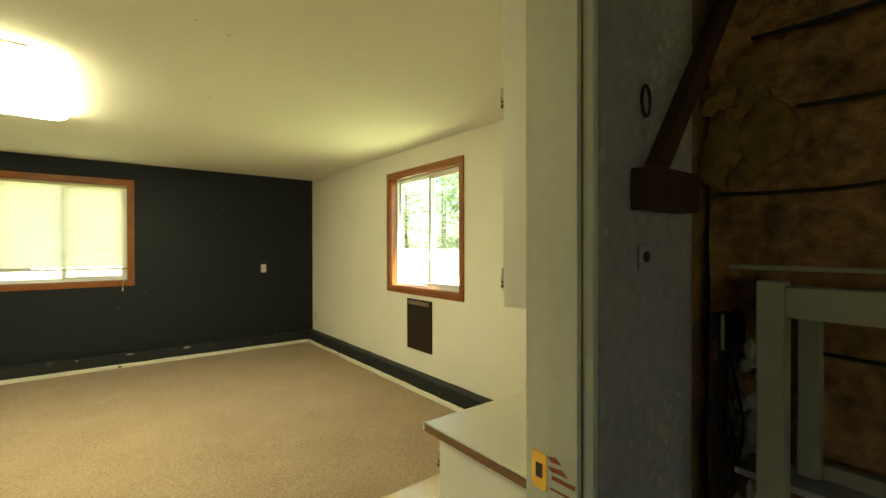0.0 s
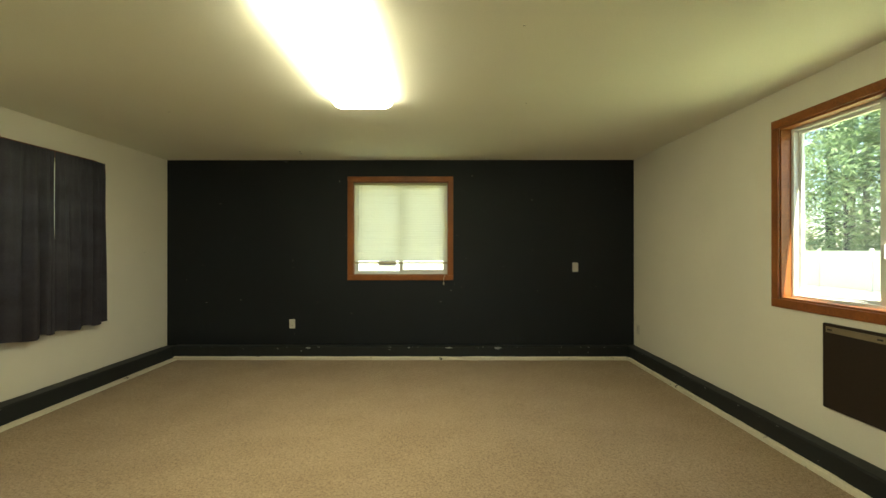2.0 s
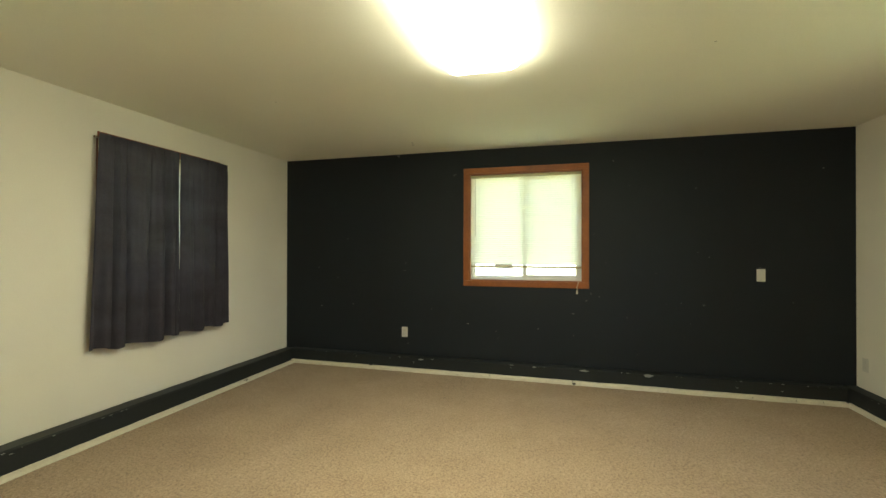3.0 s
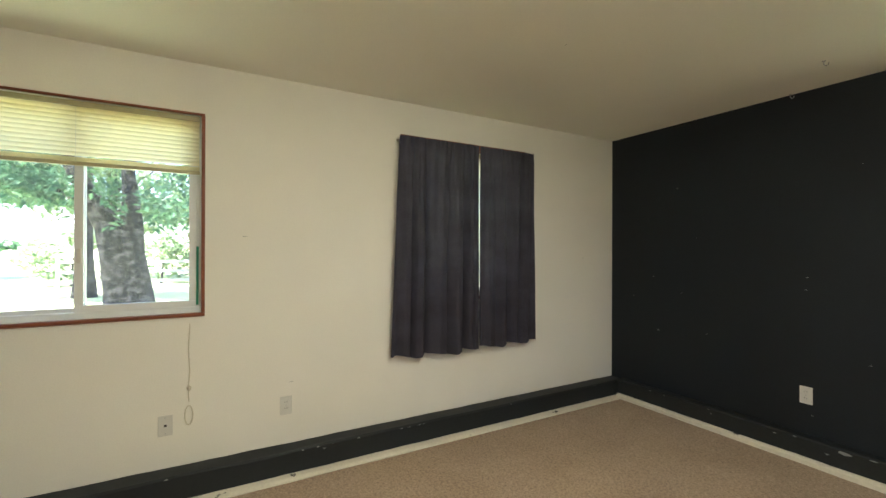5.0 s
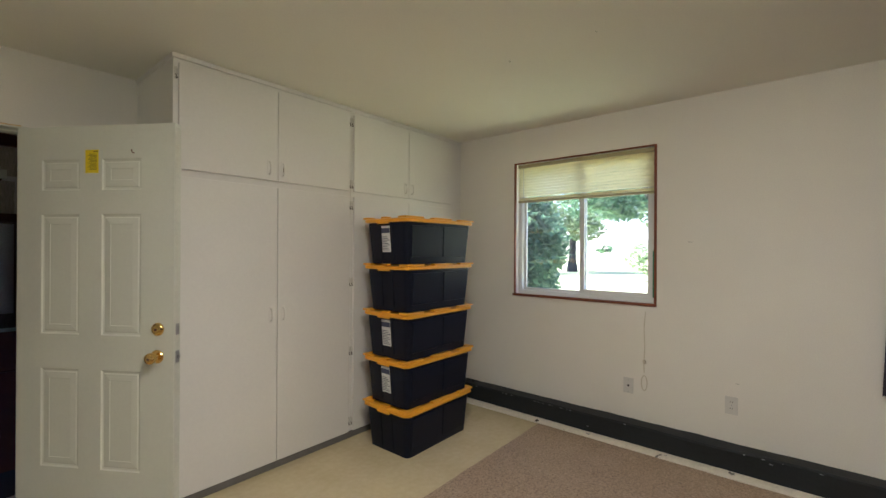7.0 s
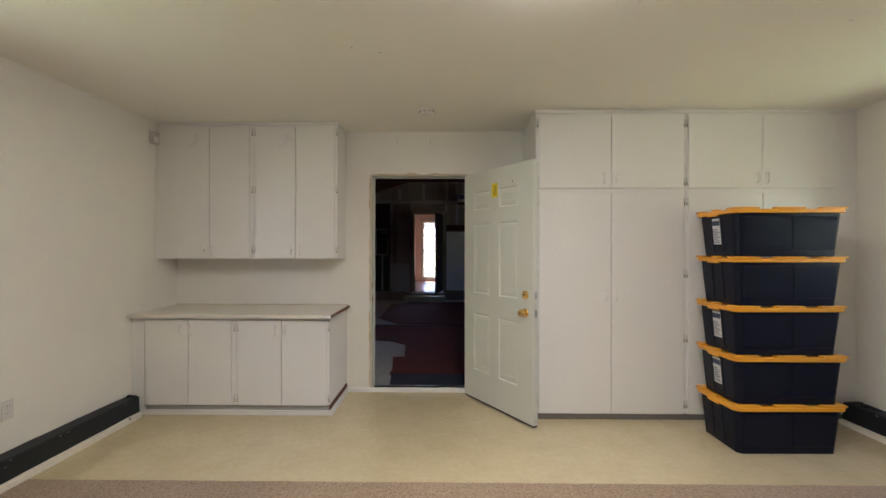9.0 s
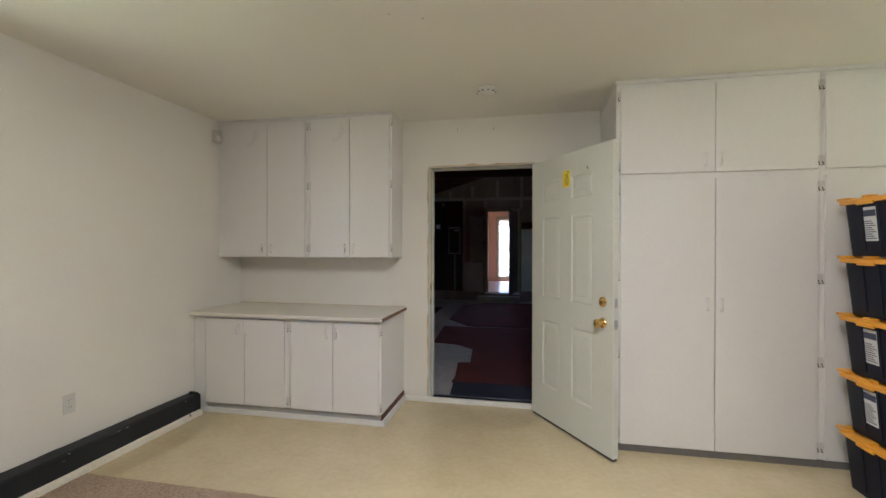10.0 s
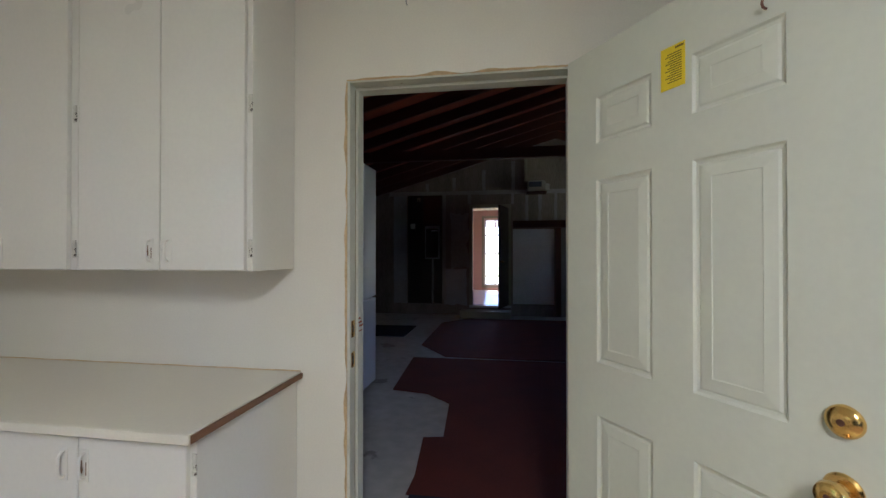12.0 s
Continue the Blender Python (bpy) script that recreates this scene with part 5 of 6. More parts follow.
for z0, z1 in ((0.93, 1.25), (0.62, 0.86)):
    part("handle", box(bm_new(), 1.345, 1.368, -1.97, -1.945, z0, z1, 0.006), APPLIANCE, fr)
for y in (-2.5, -1.96):
    part("foot", box(bm_new(), 1.45, 1.50, y - 0.02, y + 0.02, -0.02, 0.0, 0.003), BLACK, fr)

# far wall fittings
MUD = mat("dried_joint_compound", (0.33, 0.31, 0.30), 0.85, 0.22, 2.4, 22.0, 0.2)


def smear(name, x0, x1, z0, z1, material, seed, label, ragged_by=0.035):
    """A thin trowelled coat on the far garage wall, its outline uneven."""
    bm, n = bm_new(), 40
    c, ring = Vector(((x0 + x1) / 2, 0, (z0 + z1) / 2)), []
    for k in range(n):
        a = k * 2 * math.pi / n
        ca, sa = math.cos(a), math.sin(a)
        f = 1.0 / max(abs(ca), abs(sa))
        w = ragged_by * (noise.noise(Vector((ca * 2.2, sa * 2.2, seed))) + 0.6 * noise.noise(Vector((ca * 7, sa * 7, seed))))
        ring.append((c.x + ca * f * (x1 - x0) / 2 + ca * w, c.z + sa * f * (z1 - z0) / 2 + sa * w))
    low = [bm.verts.new((x, GY0, z)) for x, z in ring]
    top = [bm.verts.new((x, GY0 + 0.003 + 0.0003 * (seed % 7), z)) for x, z in ring]
    bm.faces.new(top)
    for k in range(n):
        bm.faces.new((low[k], low[(k + 1) % n], top[(k + 1) % n], top[k]))
    return solo(name, bm, material, label, "joint compound", "patches on the garage wall", kind="structure")


TAPED = "pale joint compound smeared on bare drywall"
smear("wall_patch", 0.92, 1.30, 1.02, 2.18, MUD, 1, TAPED, 0.09)
smear("wall_patch", 0.96, 1.46, 0.20, 0.98, PRIMER, 2, "grey primer smeared low on drywall", 0.04)
smear("wall_patch", 2.29, 2.60, 0.22, 2.60, PRIMER, 3, "grey primed strip of drywall", 0.02)
for k, (x0, x1, z0, z1) in enumerate(((-1.7, 2.7, 2.60, 2.685), (1.42, 1.49, 0.3, 2.6), (0.86, 0.93, 2.40, 2.62), (-0.06, 0.0, 2.38, 2.62), (-0.36, -0.30, 2.0, 2.6), (-0.64, -0.57, 1.95, 2.58), (-0.96, -0.90, 1.9, 2.6), (0.55, 0.62, 2.69, 3.12), (1.20, 1.27, 2.69, 2.98), (-0.08, -0.01, 2.69, 3.3), (1.80, 1.86, 2.69, 2.86))):
    smear("wall_patch", x0, x1, z0, z1, MUD, 4 + k, "pale taped drywall seam", 0.022)
solo("wall_board", box(bm_new(), -0.90, -0.035, GY0 + 0.001, GY0 + 0.014, 0.24, 1.84, 0.002), WHITEBOARD, "grey-white primed board on the garage wall", "board", kind="structure")
ep = thing("electrical_panel", (1.88, GY0, 0.22), "dark electrical recess with cables, conduit and a meter box", "electrical panel")
part("recess_board", box(bm_new(), 1.50, 2.27, GY0, GY0 + 0.02, 0.22, 2.60, 0.003), PANEL, ep)
part("upper_board", box(bm_new(), 1.52, 1.92, GY0 + 0.02, GY0 + 0.035, 1.95, 2.58, 0.003), RAFTER, ep, "dark brown board")
part("panel_box", box(bm_new(), 1.55, 1.86, GY0 + 0.02, GY0 + 0.12, 1.20, 1.92, 0.006), STEEL, ep)
part("panel_door", box(bm_new(), 1.57, 1.84, GY0 + 0.12, GY0 + 0.128, 1.23, 1.86, 0.003), PANEL, ep)
part("label_plate", box(bm_new(), 1.58, 1.72, GY0 + 0.1285, GY0 + 0.131, 1.80, 1.83, 0), PAPER, ep)
part("conduit", rod(bm_new(), (1.70, GY0 + 0.06, 0.24), (1.70, GY0 + 0.06, 1.20), 0.022), STEEL, ep)
part("switch_box", box(bm_new(), 2.10, 2.20, GY0 + 0.02, GY0 + 0.08, 1.86, 1.98, 0.004), PLATE, ep)
part("tag", box(bm_new(), 1.98, 2.06, GY0 + 0.02, GY0 + 0.03, 2.46, 2.55, 0.002), BRONZE, ep)
for k in range(6):
    x = 1.97 + 0.045 * k
    part("cable", tube(bm_new(), [(x + 0.010 * math.sin(j * 1.3 + k), GY0 + 0.035 + 0.01 * (k % 2), 2.50 - 0.18 * j) for j in range(13)], 0.010, 6), BLACK, ep)
sh = thing("wall_shelf", (-0.75, GY0, 1.86), "dark wooden shelf on the garage wall", "shelf")
part("board", box(bm_new(), -1.6, -0.035, GY0, GY0 + 0.30, 1.86, 1.90, 0.003), RAFTER, sh)
part("back_cleat", box(bm_new(), -1.6, -0.035, GY0, GY0 + 0.03, 1.905, 2.02, 0.003), RAFTER, sh)
for x in (-1.45, -0.98):
    part("bracket", box(bm_new(), x - 0.05, x + 0.05, GY0, GY0 + 0.10, 0.0, 1.859, 0.003), RAFTER, sh)
bx = thing("door_opener", (-0.51, GY0 + 0.2, 2.57), "blue and white motor box on a bracket, high on the wall", "door opener")
part("carton", box(bm_new(), -0.70, -0.34, GY0 + 0.05, GY0 + 0.33, 2.60, 2.82, 0.02), KICK, bx)
part("blue_side", box(bm_new(), -0.62, -0.36, GY0 + 0.3305, GY0 + 0.335, 2.69, 2.80, 0.002), INK, bx)
part("lamp_cover", box(bm_new(), -0.78, -0.701, GY0 + 0.06, GY0 + 0.30, 2.61, 2.76, 0.015), KICK, bx)
part("bracket", box(bm_new(), -0.72, -0.32, GY0, GY0 + 0.34, 2.575, 2.599, 0.003), RAFTER, bx)
solo("wall_post", box(bm_new(), -0.34, -0.28, GY0 + 0.005, GY0 + 0.07, 2.84, 3.40, 0.003), WHITEWOOD, "short pale wooden post under the roof", "post", kind="structure")

# garage side of the door wall: primed board, brace, foam and a white frame
solo("wall_board", box(bm_new(), 0.664, 1.03, -0.156, -0.139, -0.02, 2.60, 0.002), PRIMER, "grey primed board with torn white plaster beside the doorway", "board", kind="structure")


def plaster_patch():
    bm = bm_new()
    random.seed(5)
    for _ in range(420):
        x = random.gauss(0.93, 0.06)
        if not 0.76 < x < 1.02:
            continue
        z = random.choice((random.uniform(1.66, 2.3), random.uniform(1.66, 2.3), random.uniform(0.8, 1.15)))
        s = random.uniform(0.003, 0.012)
        m = Matrix.Translation((x, -0.1565, z)) @ Matrix.Rotation(random.uniform(0, 6.28), 4, "Y") @ Matrix.Diagonal((s * random.uniform(0.6, 1.8), s * 0.35, s, 1))
        bmesh.ops.create_icosphere(bm, subdivisions=1, radius=1.0, matrix=m)
    return bm


tagged(solo("plaster_crust", plaster_patch(), KICK, "torn white plaster crust on the board", "plaster", kind="stuff", smooth=True))
SIDE = 1.13
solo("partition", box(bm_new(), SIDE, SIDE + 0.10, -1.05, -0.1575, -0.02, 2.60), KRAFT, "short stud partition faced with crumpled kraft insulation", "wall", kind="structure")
bm = bm_new()
foot = [(0.795, -0.160), (0.764, -0.205), (0.806, -0.208), (0.838, -0.163)]
vs = [bm.verts.new((x, y, 1.60)) for x, y in foot] + [bm.verts.new((x + 0.385, y - 0.030, 2.16)) for x, y in foot]
for f in ((0, 1, 2, 3), (4, 5, 6, 7), (0, 1, 5, 4), (1, 2, 6, 5), (2, 3, 7, 6), (3, 0, 4, 7)):
    bm.faces.new([vs[k] for k in f])
solo("wall_brace", bm, BRACE, "dark red-brown diagonal wooden brace on the wall", "brace", kind="structure")
solo("brace_block", box(bm_new(), 0.755, 0.940, -0.208, -0.157, 1.522, 1.600, 0.004), BRACE, "dark wooden block under the brace", "block", kind="structure")


def crumpled(y0, y1, z0, z1, amount, seed):
    """Loose, wrinkled facing paper that stands off the partition."""
    bm, ny, nz = bm_new(), 70, 150
    grid = []
    for i in range(ny + 1):
        row = []
        for j in range(nz + 1):
            y, z = y0 + (y1 - y0) * i / ny, z0 + (z1 - z0) * j / nz
            q = Vector((y * 9, z * 6, seed))
            d = amount * (0.5 + 0.7 * noise.noise(q) + 0.5 * abs(noise.noise(q * 2.7)) + 0.25 * noise.noise(q * 7))
            row.append(bm.verts.new((SIDE - 0.001 - max(0.0, d), y, z)))
        grid.append(row)
    for i in range(ny):
        for j in range(nz):
            bm.faces.new((grid[i][j], grid[i + 1][j], grid[i + 1][j + 1], grid[i][j + 1]))
    return bm


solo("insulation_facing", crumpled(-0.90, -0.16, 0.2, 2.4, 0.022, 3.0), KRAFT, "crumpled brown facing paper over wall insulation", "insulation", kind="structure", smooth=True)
bm = bm_new()
random.seed(11)
bmesh.ops.create_icosphere(bm, subdivisions=3, radius=1.0, matrix=Matrix.Translation((SIDE - 0.018, -0.272, 1.70)) @ Matrix.Diagonal((0.016, 0.056, 0.074, 1)))
for _ in range(46):
    y, z, r = random.uniform(-0.26, -0.165), random.gauss(1.71, 0.05), random.uniform(0.020, 0.044)
    bmesh.ops.create_icosphere(bm, subdivisions=2, radius=1.0, matrix=Matrix.Translation((SIDE - 0.012, y, z)) @ Matrix.Diagonal((0.012, r * 0.8, r, 1)))
for v in bm.verts:
    v.co += 0.014 * noise.noise_vector(v.co * 26)
solo("spray_foam", bm, FOAM, "lumpy yellow spray foam on the insulation", "foam", kind="stuff", smooth=True)
for y0, z in ((-0.254, 1.90), (-0.332, 1.733), (-0.19, 1.567), (-0.336, 1.239)):
    solo("wall_cable", tube(bm_new(), [(SIDE - 0.045, y0 - 0.10 * i, z + 0.004 * math.sin(i * 1.9 + z)) for i in range(7)], 0.0045, 6), BLACK, "black cable stapled across the insulation", "cable", "cables on the wall")
hb = thing("junction_box", (SIDE, -0.19, 1.27), "dark metal junction box with loose wires", "junction box")
part("box", box(bm_new(), SIDE - 0.05, SIDE, -0.235, -0.175, 1.235, 1.30, 0.006), BLACK, hb)
for k in range(4):
    part("wire", tube(bm_new(), [(SIDE - 0.055 + 0.004 * k, -0.185 - 0.014 * k - 0.012 * math.sin(j * 0.9 + k), 1.29 - 0.05 * j + 0.01 * k) for j in range(9)], 0.0035, 6), BLACK, hb)
part("pale_wire", tube(bm_new(), [(SIDE - 0.06, -0.205, 1.30 - 0.02 * j) for j in range(5)], 0.004, 6), CORD, hb)
solo("bare_strip", box(bm_new(), SIDE - 0.045, SIDE, -0.200, -0.175, 0.2, 1.18, 0.003), BRACE, "dark red-brown batten beside the mortar", "batten", kind="structure")
pk = thing("switch_plate", (0.86, -0.157, 1.42), "grey switch plate with a dark keyhole on the board", "switch plate")
part("plate", box(bm_new(), 0.785, 0.905, -0.160, -0.156, 1.407, 1.455, 0.001), PRIMER, pk)
part("keyhole", rod(bm_new(), (0.812, -0.1625, 1.433), (0.812, -0.1600, 1.433), 0.011, sides=16), BLACK, pk)
cl = thing("cable_coil", (0.81, -0.165, 1.72), "small loop of dark wire on the board", "wire")
part("loop", tube(bm_new(), [(0.803 + 0.016 * math.cos(a), -0.164, 1.735 + 0.030 * math.sin(a)) for a in [i * 0.42 for i in range(19)]], 0.003, 6), BLACK, cl)
bm = bm_new()
random.seed(17)
for _ in range(90):
    bmesh.ops.create_icosphere(bm, subdivisions=1, radius=1.0, matrix=Matrix.Translation((SIDE - 0.02, random.uniform(-0.275, -0.205), random.uniform(0.4, 1.22))) @ Matrix.Diagonal((0.016, random.uniform(0.008, 0.022), random.uniform(0.010, 0.035), 1)))
solo("plaster_crust", bm, KICK, "rough pale mortar smeared on the insulation", "plaster", kind="stuff", smooth=True)
wf = thing("bench_frame", (1.05, -0.5, -0.02), "white painted wooden bench frame, dim garage light in its colour", "bench")
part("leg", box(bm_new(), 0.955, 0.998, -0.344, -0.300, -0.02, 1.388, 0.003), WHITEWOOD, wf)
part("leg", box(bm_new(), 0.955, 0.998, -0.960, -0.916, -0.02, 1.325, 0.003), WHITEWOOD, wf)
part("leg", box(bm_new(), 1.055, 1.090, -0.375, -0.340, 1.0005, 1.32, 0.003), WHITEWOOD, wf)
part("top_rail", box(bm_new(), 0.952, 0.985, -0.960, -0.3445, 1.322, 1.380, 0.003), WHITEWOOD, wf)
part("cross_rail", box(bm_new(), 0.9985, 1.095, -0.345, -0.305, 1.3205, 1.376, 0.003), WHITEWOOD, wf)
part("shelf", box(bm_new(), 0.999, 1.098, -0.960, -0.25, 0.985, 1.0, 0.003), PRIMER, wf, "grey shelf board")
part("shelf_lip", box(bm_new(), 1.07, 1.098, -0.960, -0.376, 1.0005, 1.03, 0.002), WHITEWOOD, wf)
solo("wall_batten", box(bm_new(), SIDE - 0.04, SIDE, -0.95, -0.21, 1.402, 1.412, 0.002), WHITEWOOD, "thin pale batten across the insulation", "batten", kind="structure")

# ---- outdoors ----
bm = bm_new()
for x0, x1, y0, y1 in ((-900, 900, -900, 900),):
    bm.faces.new([bm.verts.new(c) for c in ((x0, y0, -0.30), (x1, y0, -0.30), (x1, y1, -0.30), (x0, y1, -0.30))])
solo("ground", bm, GRASS, "sunlit dry grass reaching to the trees", "ground", kind="structure")


def leaf_cloud(bm, blobs, count, size, seed):
    """Many small leaves scattered through lumpy volumes given as (centre, radii)."""
    rng = random.Random(seed)
    total = sum((b[1][0] * b[1][1] * b[1][2]) ** 0.65 for b in blobs)
    for c, r in blobs:
        for _ in range(max(1, int(count * (r[0] * r[1] * r[2]) ** 0.65 / total))):
            d = Vector((rng.gauss(0, 1), rng.gauss(0, 1), rng.gauss(0, 1))).normalized() * (rng.random() ** 0.45)
            p = Vector(c) + Vector((d.x * r[0], d.y * r[1], d.z * r[2]))
            if noise.noise(p * (0.9 / max(0.5, size * 6))) < -0.12:
                continue
            s = size * rng.uniform(0.6, 1.4)
            q = Euler((rng.uniform(-0.9, 0.9), rng.uniform(-0.9, 0.9), rng.uniform(0, 6.28))).to_matrix()
            pts = [q @ Vector(k) * s for k in ((-0.5, 0, 0), (0, -0.24, 0.05), (0.6, 0, -0.08), (0, 0.24, 0.05))]
            bm.faces.new([bm.verts.new(p + k) for k in pts])
    return bm


def broadleaf(at, trunk_r, height, lean, blobs, count, size, seed, label, limbs=5, fork=(), leaves=None):
    x, y, z = at
    t = thing("tree", at, label, "tree", "trees outside")
    rng = random.Random(seed)
    bm = bm_new()
    pts = [(x + lean[0] * f + 0.06 * trunk_r * math.sin(9 * f), y + lean[1] * f, z + height * f) for f in [i / 12 for i in range(13)]]
    tube(bm, pts, [trunk_r * (1.45 if i == 0 else 1.15 if i == 1 else 1.0 - 0.55 * i / 12) for i in range(13)], 18)
    part("trunk", bm, BARK, t, smooth=True)
    for path, radii in fork:
        part("limb", tube(bm_new(), path, radii, 14), BARK, t, smooth=True)
    for k in range(limbs):
        f = 0.35 + 0.6 * k / limbs
        a = rng.uniform(0, 6.28)
        base = Vector((x + lean[0] * f, y + lean[1] * f, z + height * f))
        ln = height * rng.uniform(0.3, 0.55)
        p = [base + Vector((math.cos(a) * ln * s, math.sin(a) * ln * s, ln * (0.55 * s + 0.2 * s * s))) for s in (0, 0.3, 0.6, 1.0)]
        part("limb", tube(bm_new(), p, [trunk_r * 0.4, trunk_r * 0.28, trunk_r * 0.18, trunk_r * 0.06], 8), BARK, t, smooth=True)
    part("crown", leaf_cloud(bm_new(), blobs, count, size, seed), leaves or LEAF, t)
    return t


GZ = -0.30
MAPLE_FORK = (
    ([(-12.0, 1.06, -0.32), (-12.0, 0.98, 0.5), (-12.0, 0.86, 1.3), (-11.98, 0.70, 1.9), (-11.92, 0.40, 2.5), (-11.85, 0.16, 3.05), (-11.7, -0.5, 4.6), (-11.5, -1.0, 6.2)], [0.44, 0.36, 0.31, 0.24, 0.18, 0.145, 0.11, 0.05]),
    ([(-12.0, 1.22, -0.32), (-12.0, 1.14, 0.5), (-12.0, 1.07, 1.3), (-12.0, 1.12, 1.9), (-12.0, 1.11, 2.5), (-12.0, 1.06, 3.05), (-12.1, 1.3, 4.8), (-12.2, 1.7, 6.6)], [0.44, 0.37, 0.30, 0.22, 0.165, 0.125, 0.10, 0.04]),
)
# The last three crown lobes are out of view, added to shade the trunk.
broadleaf((-12.0, 1.15, GZ), 0.40, 1.5, (0.0, -0.18), [((-11.5, 1.2, 5.0), (2.4, 2.4, 1.4)), ((-11.3, 2.4, 3.3), (1.0, 1.0, 1.0)), ((-11.4, 0.75, 2.75), (0.35, 0.28, 0.45)), ((-11.3, 0.80, 2.2), (0.30, 0.36, 0.45)), ((-10.5, 0.15, 2.3), (0.4, 0.4, 0.55)), ((-10.8, 1.75, 2.3), (0.7, 0.45, 0.6)), ((-12.5, -0.75, 2.8), (0.8, 0.5, 0.6)), ((-13.4, 2.6, 2.2), (0.8, 0.9, 0.8)), ((-10.5, -0.75, 2.55), (0.5, 0.8, 0.5)), ((-10.4, -0.2, 2.0), (0.35, 0.40, 0.65)), ((-10.6, -0.5, 1.65), (0.3, 0.25, 0.35)), ((-11.9, -0.9, 5.0), (2.2, 2.2, 1.1)), ((-12.0, -1.6, 6.4), (2.6, 2.4, 1.0)), ((-11.6, 0.9, 4.2), (1.6, 1.3, 0.7))], 24000, 0.17, 31, "large forked maple, flaking bark, green leaves, unseen crown added for shade", 0, MAPLE_FORK)
broadleaf((-19.5, -1.04, GZ), 0.26, 9.0, (0.2, 0.1), [((-19.0, -0.5, 5.4), (3.0, 3.4, 2.0)), ((-18.6, -3.0, 3.8), (1.6, 1.6, 1.2))], 9000, 0.26, 37, "upright shade tree beyond the fence")
for k, (x, y, r) in enumerate(((-33, -11, 3.0), (-31, -2, 3.4), (-29, 4, 3.8), (-32, 9, 4.6), (-28, -15, 4.2), (-34, 15, 5.0), (-26, 20, 4.4))):
    broadleaf((x, y, GZ), 0.32, 6.5, (0.1, 0.2), [((x, y, 5.2), (r, r, 2.9)), ((x + 1.2, y + 1.4, 3.3), (r * 0.6, r * 0.6, 1.2)), ((x + 0.8, y - 1.6, 4.0), (r * 0.5, r * 0.5, 1.6))], 4600, 0.42, 50 + k, "leafy tree at the edge of the yard", 3, leaves=SUNLEAF)

# brush along the far side of the yard
for k, y in enumerate((-2.6, 0.8, 3.8, 7.0, 11.5)):
    bush = thing("bush", (-25.5, y, GZ), "rounded leafy green bush along the fence", "bush", "bushes along the fence")
    part("stem", rod(bm_new(), (-25.5, y, GZ), (-25.4, y + 0.1, 1.0), 0.06, 0.03, 6), BARK, bush, smooth=True)
    part("foliage", leaf_cloud(bm_new(), [((-25.5, y, 0.9), (1.4, 2.0, 1.1)), ((-25.2, y + 0.9, 1.7), (1.0, 1.2, 0.8))], 1500, 0.30, 90 + k), SUNLEAF, bush)

# shrub beside the west window
shrub = thing("shrub", (-5.2, 0.25, GZ), "broad-leaved green shrub close to the window", "shrub")
for k in range(6):
    a = k * 1.05
    part("stem", tube(bm_new(), [(-5.2, 0.25, GZ), (-5.2 + 0.15 * math.cos(a), 0.25 + 0.12 * math.sin(a), 0.6), (-5.2 + 0.4 * math.cos(a), 0.25 + 0.3 * math.sin(a), 1.7)], [0.03, 0.022, 0.008], 6), BARK, shrub, smooth=True)
part("foliage", leaf_cloud(bm_new(), [((-5.2, 0.35, 1.65), (0.55, 0.50, 0.42)), ((-5.05, 0.62, 1.45), (0.35, 0.40, 0.38)), ((-5.25, 0.30, 0.95), (0.5, 0.45, 0.5)), ((-5.15, 0.45, 2.0), (0.28, 0.25, 0.20))], 6000, 0.125, 77), SHRUBLEAF, shrub)

# rail fence across the yard
rail_me = mesh_of("rail", box(bm_new(), -0.02, 0.02, -1.2, 1.2, -0.06, 0.06), FENCE)
post_me = mesh_of("post", box(bm_new(), -0.06, 0.06, -0.06, 0.06, 0.0, 1.35, 0.004), FENCE)
fence = thing("rail_fence", (-22.5, 0, GZ), "three-rail wooden fence across the yard, glare put into its colour", "fence")
for i in range(-1, 10):
    share("post", post_me, fence, (-22.5, i * 2.4, GZ))
    if i < 9:
        for z in (0.35, 0.75, 1.15):
            share("rail", rail_me, fence, (-22.42, i * 2.4 + 1.2, GZ + z))


def conifer(at, height, r, seed, label):
    x, y, z = at
    t = thing("tree", at, label, "tree", "trees outside")
    part("trunk", rod(bm_new(), (x, y, z), (x, y, z + height), 0.22, 0.04, 10), BARK, t, smooth=True)
    rng = random.Random(seed)
    bm = bm_new()
    n = 1500
    for k in range(n):
        f = rng.random() ** 0.8
        rad = r * (1 - f) * (0.72 + 0.28 * math.sin(f * 55 + 2 * noise.noise(Vector((f * 4, seed, 0))))) + 0.15
        a = rng.uniform(0, 6.28)
        d = rad * rng.uniform(0.35, 1.0)
        p = Vector((x + d * math.cos(a), y + d * math.sin(a), z + 0.8 + (height - 0.6) * f - 0.12 * d))
        s = rng.uniform(0.35, 0.8)
        o = Vector((math.cos(a), math.sin(a), rng.uniform(-0.5, 0.1)))
        side = Vector((-math.sin(a), math.cos(a), rng.uniform(-0.4, 0.4)))
        for w in (-0.35, 0.35):
            bm.faces.new([bm.verts.new(p), bm.verts.new(p + o * s * 0.6 + side * (w - 0.12) * s), bm.verts.new(p + o * s + side * w * s), bm.verts.new(p + o * s * 0.5 + side * (w + 0.14) * s)])
    part("crown", bm, NEEDLE, t)
    return t


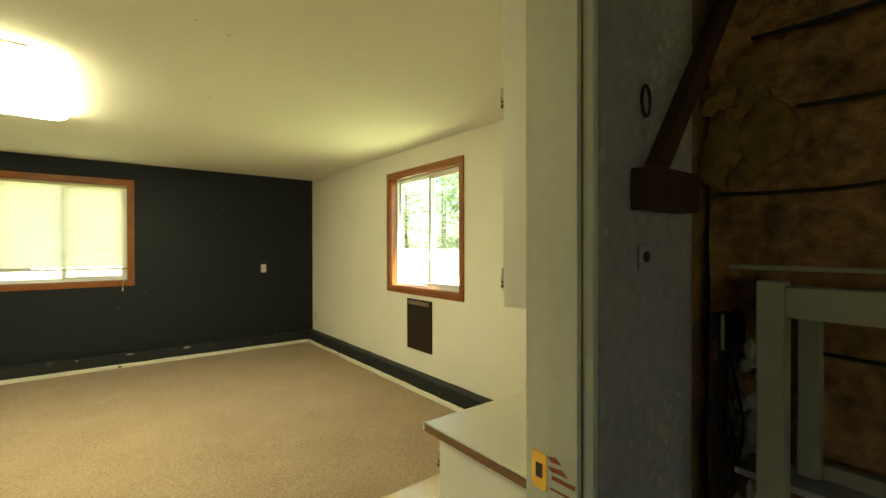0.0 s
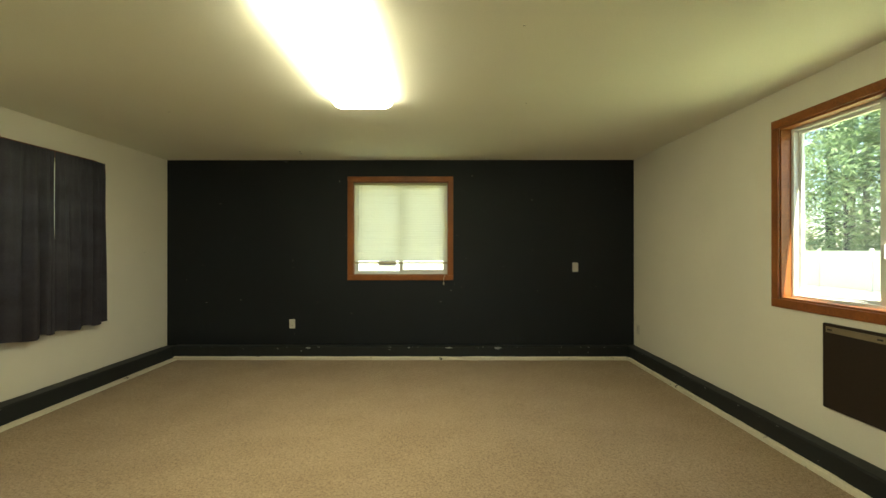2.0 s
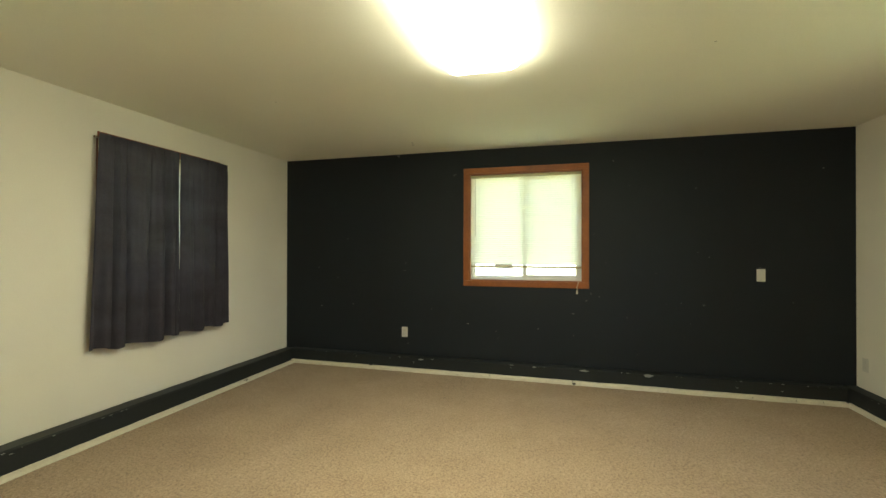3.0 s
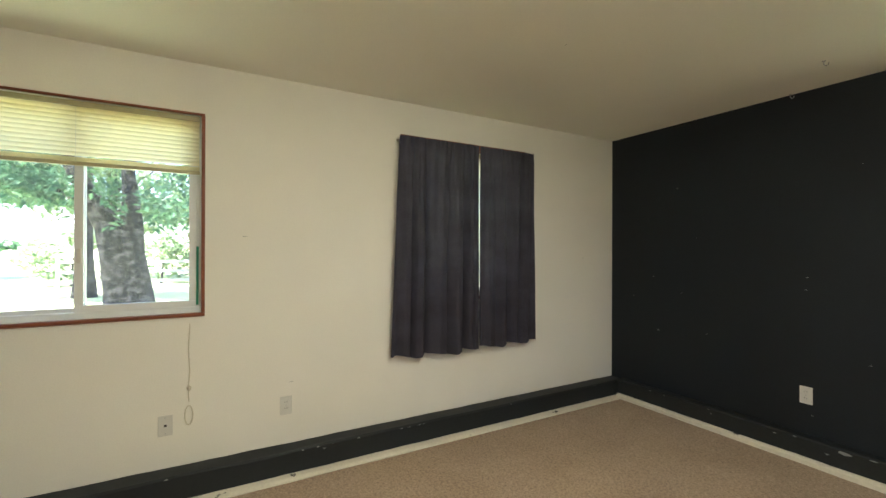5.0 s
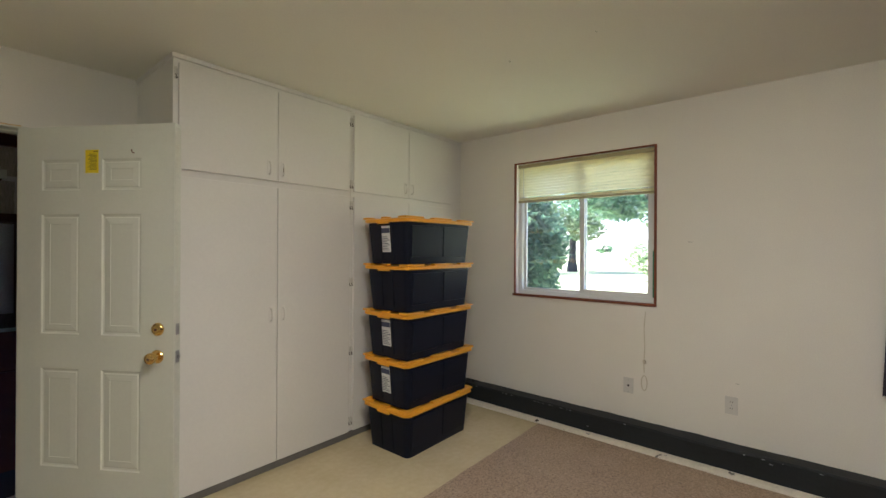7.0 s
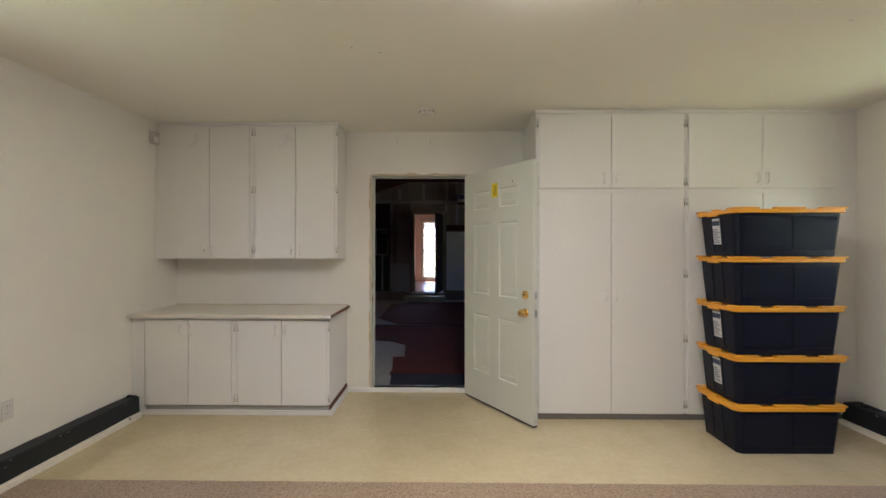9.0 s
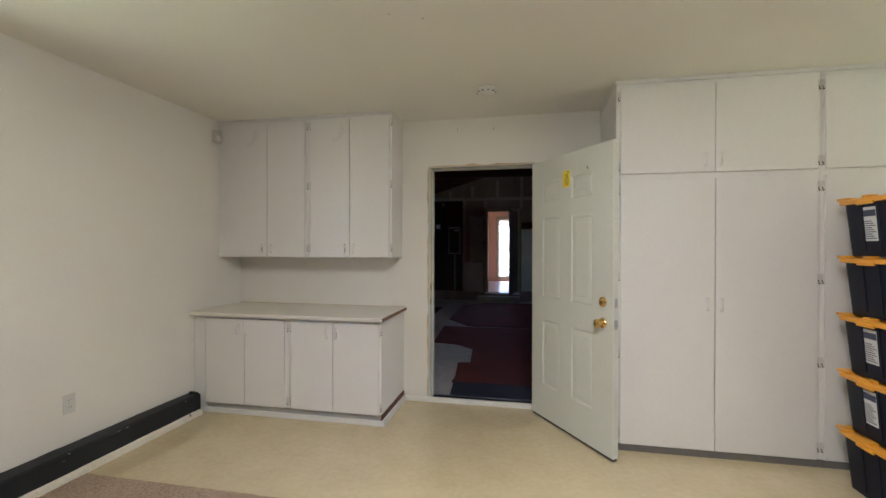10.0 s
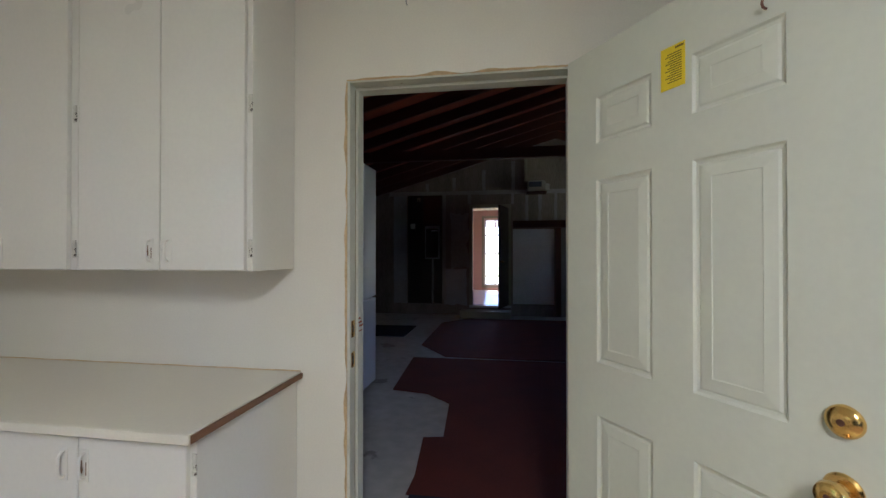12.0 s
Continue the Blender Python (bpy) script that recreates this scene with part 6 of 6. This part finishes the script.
for k, (x, y, h, r) in enumerate(((24, 11, 13, 3.4), (26, 16, 15, 3.8), (22, 21, 12, 3.2), (30, 24, 17, 4.2), (27, 29, 14, 3.8), (33, 9, 16, 4.0), (21, 34, 13, 3.6), (34, 18, 18, 4.4), (32, 36, 16, 4.2), (26, 5, 14, 3.6), (24, 41, 13, 3.6), (30, 0, 15, 3.8), (28, 21, 17, 4.0), (25, 26, 15, 3.8), (29, 33, 17, 4.2), (36, 30, 19, 4.6), (34, 43, 18, 4.4), (40, 50, 18, 4.6))):
    conifer((x, y, GZ), h, r, 100 + k, "tall green conifer at the edge of the lot")

for k, (x, y, r) in enumerate(((20, 12.5, 3.0), (21, 17, 3.2), (19.5, 8.5, 2.8), (22, 24, 3.6), (20, 30, 3.4), (18.5, 5.0, 2.6), (21, 37, 3.4), (21.5, 20.5, 3.2))):
    broadleaf((x, y, GZ), 0.16, 6.2, (0.1, 0.2), [((x, y, 2.9), (r, r, 2.2)), ((x - 0.4, y + 1.0, 1.5), (r * 0.8, r * 0.8, 1.0)), ((x, y - 0.8, 5.4), (r * 0.9, r * 0.9, 1.9)), ((x + 0.3, y + 0.9, 7.6), (r * 0.7, r * 0.7, 1.6))], 4400, 0.30, 150 + k, "leafy tree beyond the lawn, sunlight put into its leaf colour", 3, leaves=SUNLEAF)

# pale board fence beyond the east lawn, a panel to each bay
panel_me = mesh_of("panel", box(bm_new(), -0.015, 0.015, -1.19, 1.19, 0.04, 1.62, 0.003), SIDING)
cap_me = mesh_of("post", box(bm_new(), -0.05, 0.05, -0.05, 0.05, 0.0, 1.72, 0.004), SIDING)
yard = thing("board_fence", (17.0, 24.0, GZ), "pale painted board fence beyond the lawn", "fence")
for i in range(24):
    share("post", cap_me, yard, (17.0, -4.0 + i * 2.4, GZ))
    share("panel", panel_me, yard, (17.0, -2.8 + i * 2.4, GZ))

# pale neighbouring building north of the room, with a roof and windows
nb = thing("house", (-1.0, 22.0, GZ), "pale sided neighbouring house with grey roof", "house")
part("wall", box(bm_new(), -9.0, 8.0, 22.0, 28.0, GZ, 2.6), SIDING, nb)
bm = bm_new()
vs = [bm.verts.new(c) for c in ((-9.5, 21.5, 2.6), (8.5, 21.5, 2.6), (8.5, 28.5, 2.6), (-9.5, 28.5, 2.6), (-9.5, 25.0, 4.4), (8.5, 25.0, 4.4))]
for f in ((0, 1, 5, 4), (2, 3, 4, 5), (0, 4, 3), (1, 2, 5), (0, 1, 2, 3)):
    bm.faces.new([vs[k] for k in f])
part("roof", bm, ROOFING, nb)
for x in (-6.5, -3.2, 0.6, 3.8):
    wd = part("window", box(bm_new(), x, x + 1.0, 21.96, 22.02, 0.5, 1.5, 0.005), VINYL_FRAME, nb)
    part("pane", box(bm_new(), x + 0.07, x + 0.93, 21.945, 21.962, 0.57, 1.43, 0), PANEL, wd)
